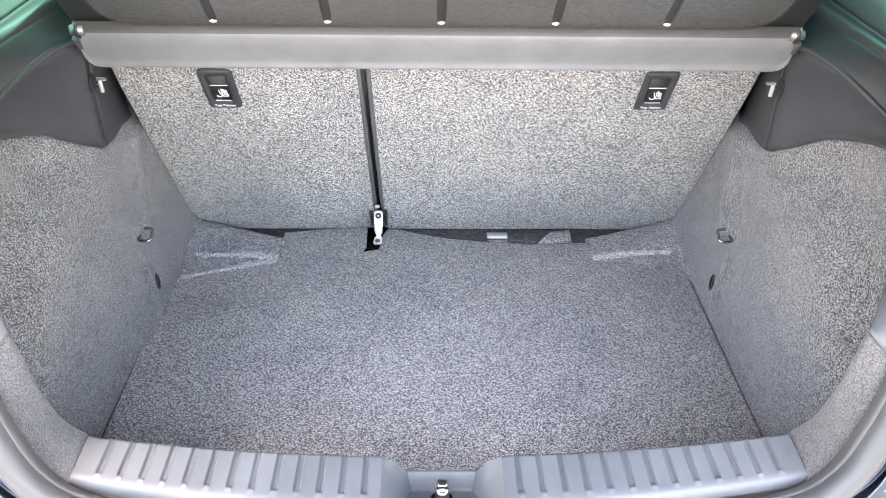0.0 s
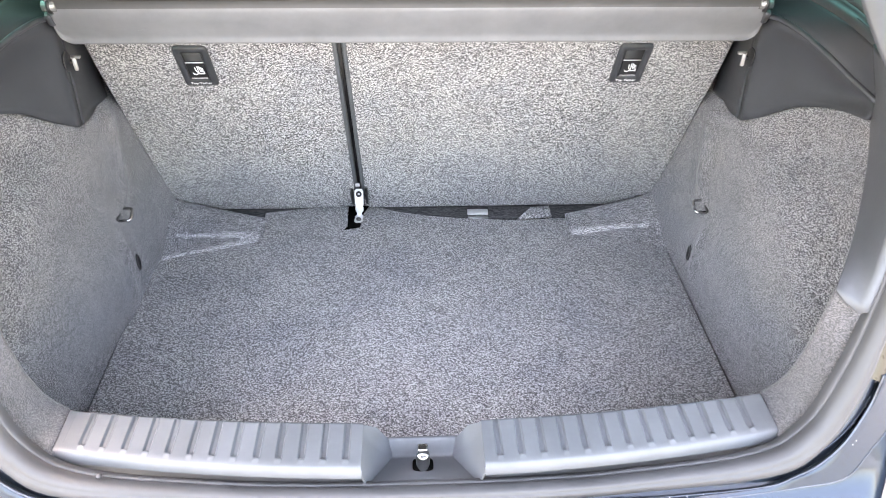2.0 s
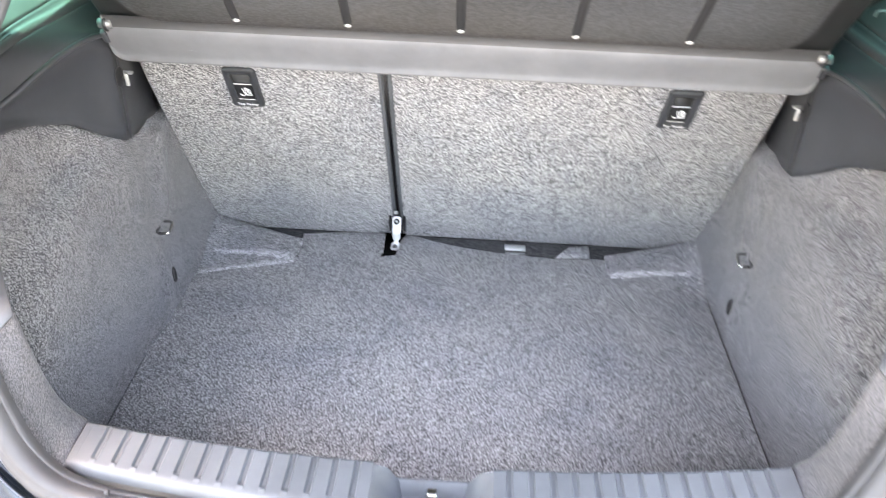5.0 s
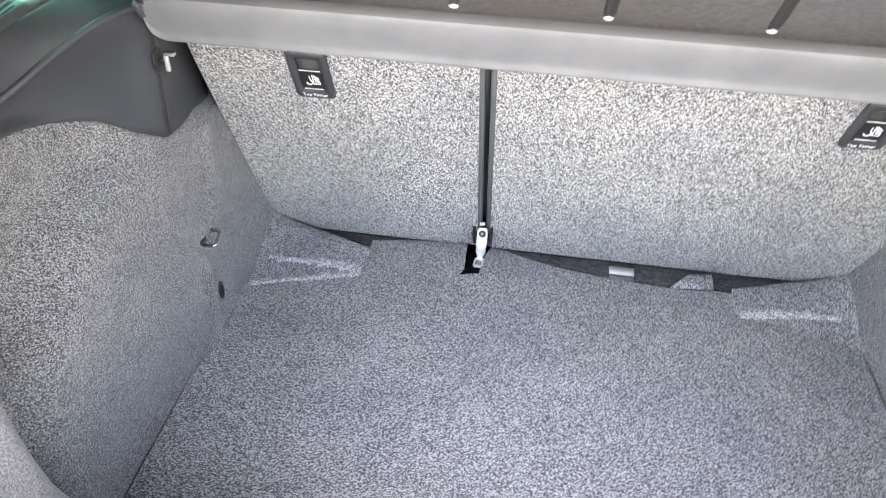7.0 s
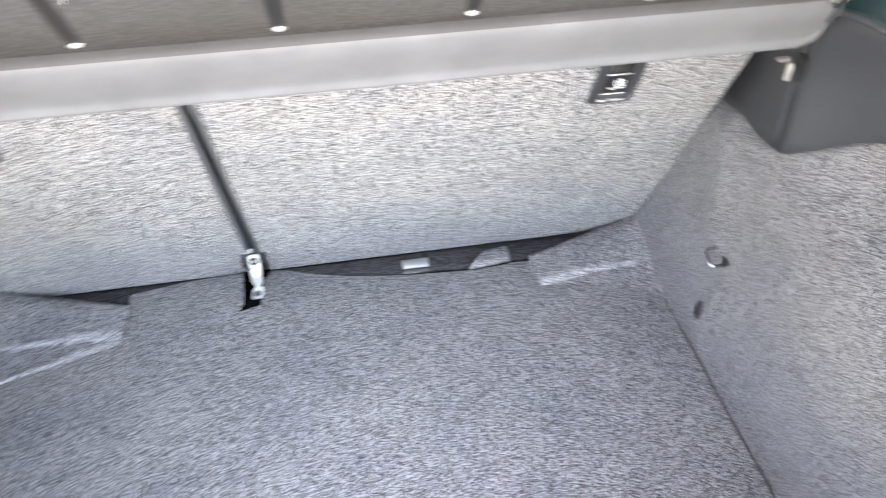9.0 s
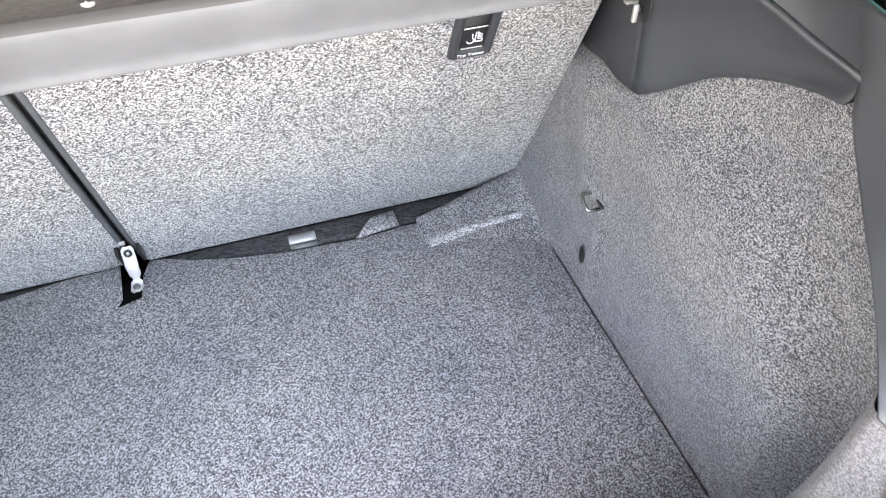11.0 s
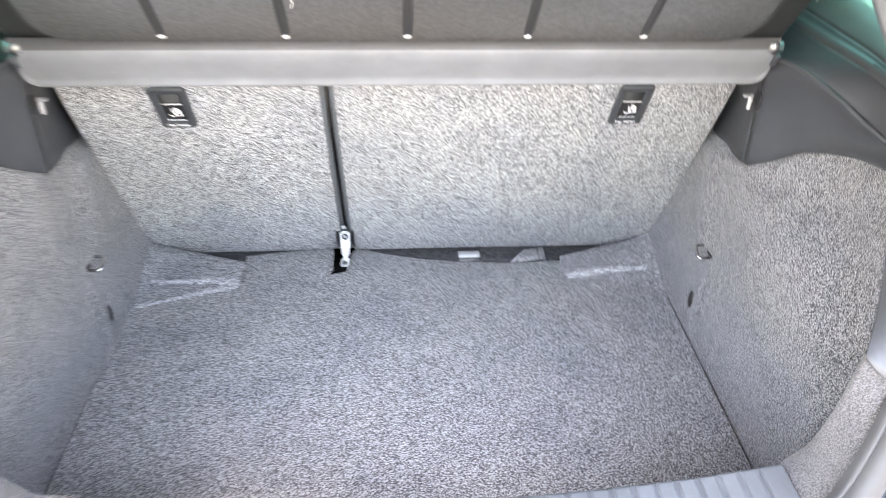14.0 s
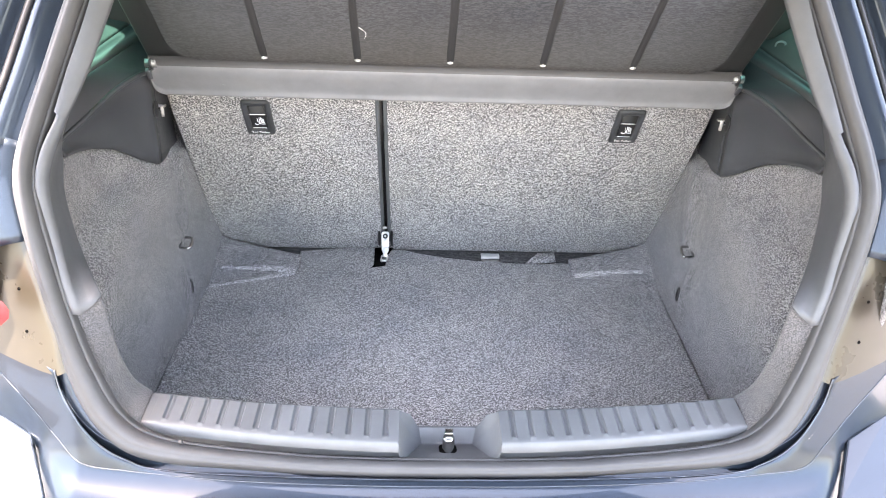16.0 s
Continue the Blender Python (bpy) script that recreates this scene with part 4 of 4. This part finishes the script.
CREASE = [(0, 0.5185, 0.1945), (0.13, 0.5195, 0.1945), (0.296, 0.528, 0.1925), (0.400, 0.537, 0.1945), (0.449, 0.542, 0.196), (0.509, 0.550, 0.201), (0.545, 0.573, 0.225), (0.583, 0.600, 0.255), (0.640, 0.638, 0.295), (0.705, 0.680, 0.345)]
LOWER = [(0, 0.455, 0.168), (0.14, 0.457, 0.168), (0.30, 0.466, 0.169), (0.41, 0.482, 0.171), (0.47, 0.496, 0.174), (0.53, 0.512, 0.178), (0.568, 0.555, 0.187), (0.598, 0.600, 0.197), (0.665, 0.640, 0.220), (0.730, 0.685, 0.270)]


def ring_span(z0, z1, s):
    """The stretch of the opening's edge on one side between two heights."""
    half = [i for i, p in enumerate(RING) if p.x * s > 0 and z0 <= p.z <= z1]
    return min(half), max(half) + 1


for s in (-1, 1):
    i0, i1 = ring_span(0.325, 0.49, s)
    rows = []
    for a, b, q in swept([(0.014, -0.014), (0.019, -0.007), (0.028, -0.007)], i0, i1, True):
        rows.append([a, b] + [q + Vector((s * dx, dy, dz)) for dx, dy, dz in ((0, 0, 0), (0.02, 0.005, 0.003), (0.05, 0.016, 0.007), (0.09, 0.034, 0.012), (0.14, 0.062, 0.018))])
    lamp = part("lamp_recess", sheet(rows, (s * 0.5, -2, 1)), LAMP_PANEL, car, "tan lamp recess panel with screw holes")
    for dx, k in ((0.022, 0.62), (0.034, 0.30)):
        r = rows[int(len(rows) * (k if s > 0 else 1 - k))]
        q = r[3].lerp(r[4], (dx - 0.02) / 0.03)
        part("screw_hole", rod([q + Vector((0, 0.002, 0)), q + Vector((0, -0.0008, 0.0003))], 0.0022, 10), HOLE, lamp, "black screw hole")
    i0, i1 = ring_span(0.485, 0.60, s)
    prof = [(0.014, -0.012), (0.019, -0.004), (0.030, 0.002), (0.045, 0.004), (0.070, -0.004), (0.11, -0.02), (0.16, -0.05)]
    thick(part("quarter_panel", sheet(swept(prof, i0, i1), (s * 0.5, -2, 1)), PAINT, car, "dark glossy painted quarter panel"), 0.002)
    i0, i1 = ring_span(0.585, 1.10, s)
    prof = [(0.014, -0.012), (0.020, -0.007), (0.028, -0.005), (0.033, 0.005), (0.039, 0.009), (0.046, 0.008), (0.053, 0.0), (0.057, -0.014), (0.063, -0.020), (0.078, -0.020), (0.083, -0.012), (0.089, 0.0), (0.097, 0.005), (0.107, 0.002), (0.118, -0.012), (0.135, -0.05), (0.14, -0.10)]
    thick(part("roof_pillar", sheet(swept(prof, i0, i1), (s * 0.5, -2, 1.5)), PAINT, car, "dark glossy roof pillar with drip channel"), 0.002)
    part("drip_moulding", rod([r[0] for r in swept([(0.0705, -0.017)], i0, i1)], 0.0055, 8), BLACK_PLASTIC, car, "black moulding in the drip channel")
    # painted flange between the seal and the bumper's gap
    line = spline(mirror(FLANGE, s), 40)
    seal = [r[0] for r in swept([(0.0165, -0.006)], wide=True) if r[0].x * s > 0.3 and r[0].z < 0.36]
    rows = []
    for i, q in enumerate(line):
        a = min(seal, key=lambda p: (p - q).length)
        q = line[i] = a.lerp(q, ease(0, 9, i))
        rows.append([a + Vector((0, 0.004, -0.004)), a.lerp(q, 0.25) + Vector((0, -0.001, 0.002)), a.lerp(q, 0.6) + Vector((0, -0.002, 0.003)), q, q + Vector((s * 0.002, -0.001, -0.004)), q + Vector((s * 0.003, -0.001, -0.004 - 0.016 * ease(2, 10, i)))])
    part("corner_flange", sheet(rows, (s * 0.5, -2, 2)), PAINT, car, "dark glossy painted corner flange")
    part("flange_edge", rod(line, 0.0009, 8), EDGE_HIGHLIGHT, car, "body flange edge with a painted highlight")
    # tail lamp at the outer corner
    rows = []
    for k in range(9):
        a = math.pi * k / 8
        rows.append([Vector((s * (0.625 + (0.02 if s > 0 else 0.0) - 0.056 * math.sin(a) * c), 0.632 - 0.03 * c, 0.428 + 0.034 * math.cos(a) - 0.004 * c)) for c in (0.0, 0.4, 0.8, 1.0)])
    part("tail_lamp", sheet(rows, (0, -2, 1)), RED_LENS, car, "red tail lamp lens")

def both(half, n):
    return spline([(-x, y, z) for x, y, z in half[::-1]][:-1] + list(half), n)


def bumper():
    n = 121
    gap, crease, lower = both(GAP, n), both(CREASE, n), both(LOWER, n)
    rows = []
    for g, c, l in zip(gap, crease, lower):
        d = (c - g)
        rows.append([g + Vector((0, 0.010, -0.05)), g + Vector((0, 0.003, -0.006)), g, g + d * 0.08 + Vector((0, 0, 0.002)), g + d * 0.3 + Vector((0, 0, 0.002)), g + d * 0.6 + Vector((0, 0, 0.002)), g + d * 0.96, c, c.lerp(l, 0.06) + Vector((0, 0, -0.003)), c.lerp(l, 0.5) + Vector((0, 0, -0.004)), l, l + Vector((0, -0.03, -0.08)), l + Vector((0, -0.02, -0.3))])
    skin = thick(part("rear_bumper", sheet(rows, (0, -2, 2)), PAINT, car, "dark glossy slate-blue rear bumper"), 0.003)
    for s in (-1, 1):
        ps = [(0.601, 0.604, 0.202), (0.680, 0.647, 0.214), (0.80, 0.62, 0.200), (0.70, 0.46, 0.168), (0.545, 0.506, 0.184)]
        bm = bmesh.new()
        bm.faces.new([bm.verts.new((s * x, y, z)) for x, y, z in ps])
        bm.normal_update()
        if bm.faces[:][0].normal.z < 0:
            bmesh.ops.reverse_faces(bm, faces=bm.faces)
        edged(thick(part("corner_step", bm, PAINT, skin, "flat glossy bumper corner step", False), 0.012), 0.003)
    # thin pale rods draw the sky's glint along gap and crease
    part("rolled_edge", rod([p + Vector((0, 0.0004, 0.001)) for p in gap], 0.0013, 8), EDGE_HIGHLIGHT, skin, "rolled edge with a painted highlight")
    part("crease_edge", rod([p + Vector((0, 0, 0.0002)) for p in crease], 0.0008, 8), EDGE_HIGHLIGHT, skin, "crease with a painted highlight")
    rng = random.Random(4)
    for k in range(6):
        i = int(rng.uniform(0.55, 0.86) * n)
        p = gap[i].lerp(crease[i], rng.uniform(0.05, 0.35)) + Vector((0, 0, 0.0022))
        r = rng.uniform(0.0005, 0.0009)
        bm = bmesh.new()
        bmesh.ops.create_icosphere(bm, subdivisions=1, radius=r)
        bmesh.ops.transform(bm, matrix=Matrix.Translation(p) @ Matrix.Diagonal((1.2, 1, 0.5, 1)), verts=bm.verts)
        part("water_drop", bm, STEEL, skin, "small bright water drop")
    # drain channel between seal and bumper
    rows = []
    for g in gap:
        rows.append([g + Vector((0, 0.024, -0.004)), g + Vector((0, 0.016, -0.016)), g + Vector((0, 0.004, -0.018)), g + Vector((0, -0.004, -0.010))])
    part("drain_channel", sheet(rows, (0, 0, 2)), PAINT, car, "dark channel beside the weatherstrip")


bumper()


# plain shell that closes the car
def slab(name, pts, depth, mat, label, toward):
    bm = sheet([[Vector(p) for p in pts[:2]], [Vector(p) for p in (pts[3], pts[2])]], toward)
    return thick(part(name, bm, mat, car, label, False), depth)


slab("roof", [(-0.52, 1.17, 1.16), (0.52, 1.17, 1.16), (0.5, 3.0, 1.12), (-0.5, 3.0, 1.12)], 0.05, PAINT, "slate-blue roof", (0, 2, 3))
slab("underbody", [(-0.7, 0.62, -0.06), (0.7, 0.62, -0.06), (0.7, 3.0, -0.06), (-0.7, 3.0, -0.06)], 0.05, BLACK_PLASTIC, "dark underbody", (0, 2, 3))
slab("cabin_front", [(-0.7, 2.6, -0.06), (0.7, 2.6, -0.06), (0.7, 2.6, 1.14), (-0.7, 2.6, 1.14)], 0.03, DARK_PLASTIC, "dark cabin end", (0, 0, 0.5))
for s in (-1, 1):
    slab("door_side", [(s * 0.76, 0.70, -0.3), (s * 0.76, 3.0, -0.3), (s * 0.72, 3.0, 0.64), (s * 0.70, 0.74, 0.62)], 0.02, PAINT, "slate-blue car side", (s * 3, 1.5, 0.4))
    slab("quarter_window", [(s * 0.70, 0.86, 0.62), (s * 0.70, 1.22, 0.625), (s * 0.629, 1.22, 0.813), (s * 0.621, 0.955, 0.81)], 0.004, GLASS, "green-tinted quarter window", (s * 3, 1.5, 0.8))
    # unseen slab, added so less sun falls through the glass onto the trim
    slab("window_sun_block", [(s * 0.621, 0.955, 0.81), (s * 0.629, 1.22, 0.813), (s * 0.52, 1.22, 1.10), (s * 0.50, 1.10, 1.10)], 0.02, BLACK_PLASTIC, "unseen black panel blocking sun above the quarter window", (s * 3, 1.5, 0.8))
    slab("rear_post", [(s * 0.70, 1.22, 0.625), (s * 0.70, 2.6, 0.64), (s * 0.54, 2.6, 1.13), (s * 0.52, 1.22, 1.10)], 0.02, BLACK_PLASTIC, "black post and darkened side window", (s * 3, 1.5, 0.8))
    slab("inner_post", [(s * 0.70, 1.22, 0.60), (s * 0.50, 1.26, 0.60), (s * 0.46, 1.26, 1.12), (s * 0.52, 1.22, 1.10)], 0.01, BLACK_PLASTIC, "black inner post behind the quarter window", (0, 0, 0.8))

# raised tailgate over the opening
gate = part("tailgate", sheet([[Vector((x * w, y, z + 0.05 - 0.20 * abs(x) ** 3)) for x in np.linspace(-1, 1, 13)] for y, z, w in ((1.16, 1.16, 0.52), (0.8, 1.23, 0.65), (0.48, 1.27, 0.68), (0.0, 1.28, 0.64), (-0.04, 1.21, 0.62))], (0, 0, 4)), PAINT, car, "raised slate-blue tailgate")
thick(gate, 0.05)
lining = part("tailgate_lining", sheet([[Vector((x * w, y, z + 0.05 - 0.20 * abs(x) ** 3)) for x in np.linspace(-1, 1, 13)] for y, z, w in ((1.12, 1.115, 0.47), (0.8, 1.170, 0.60), (0.48, 1.205, 0.63), (0.02, 1.215, 0.59))], (0, 0, -4)), DARK_PLASTIC, car, "dark grey tailgate lining")
thick(lining, 0.01)
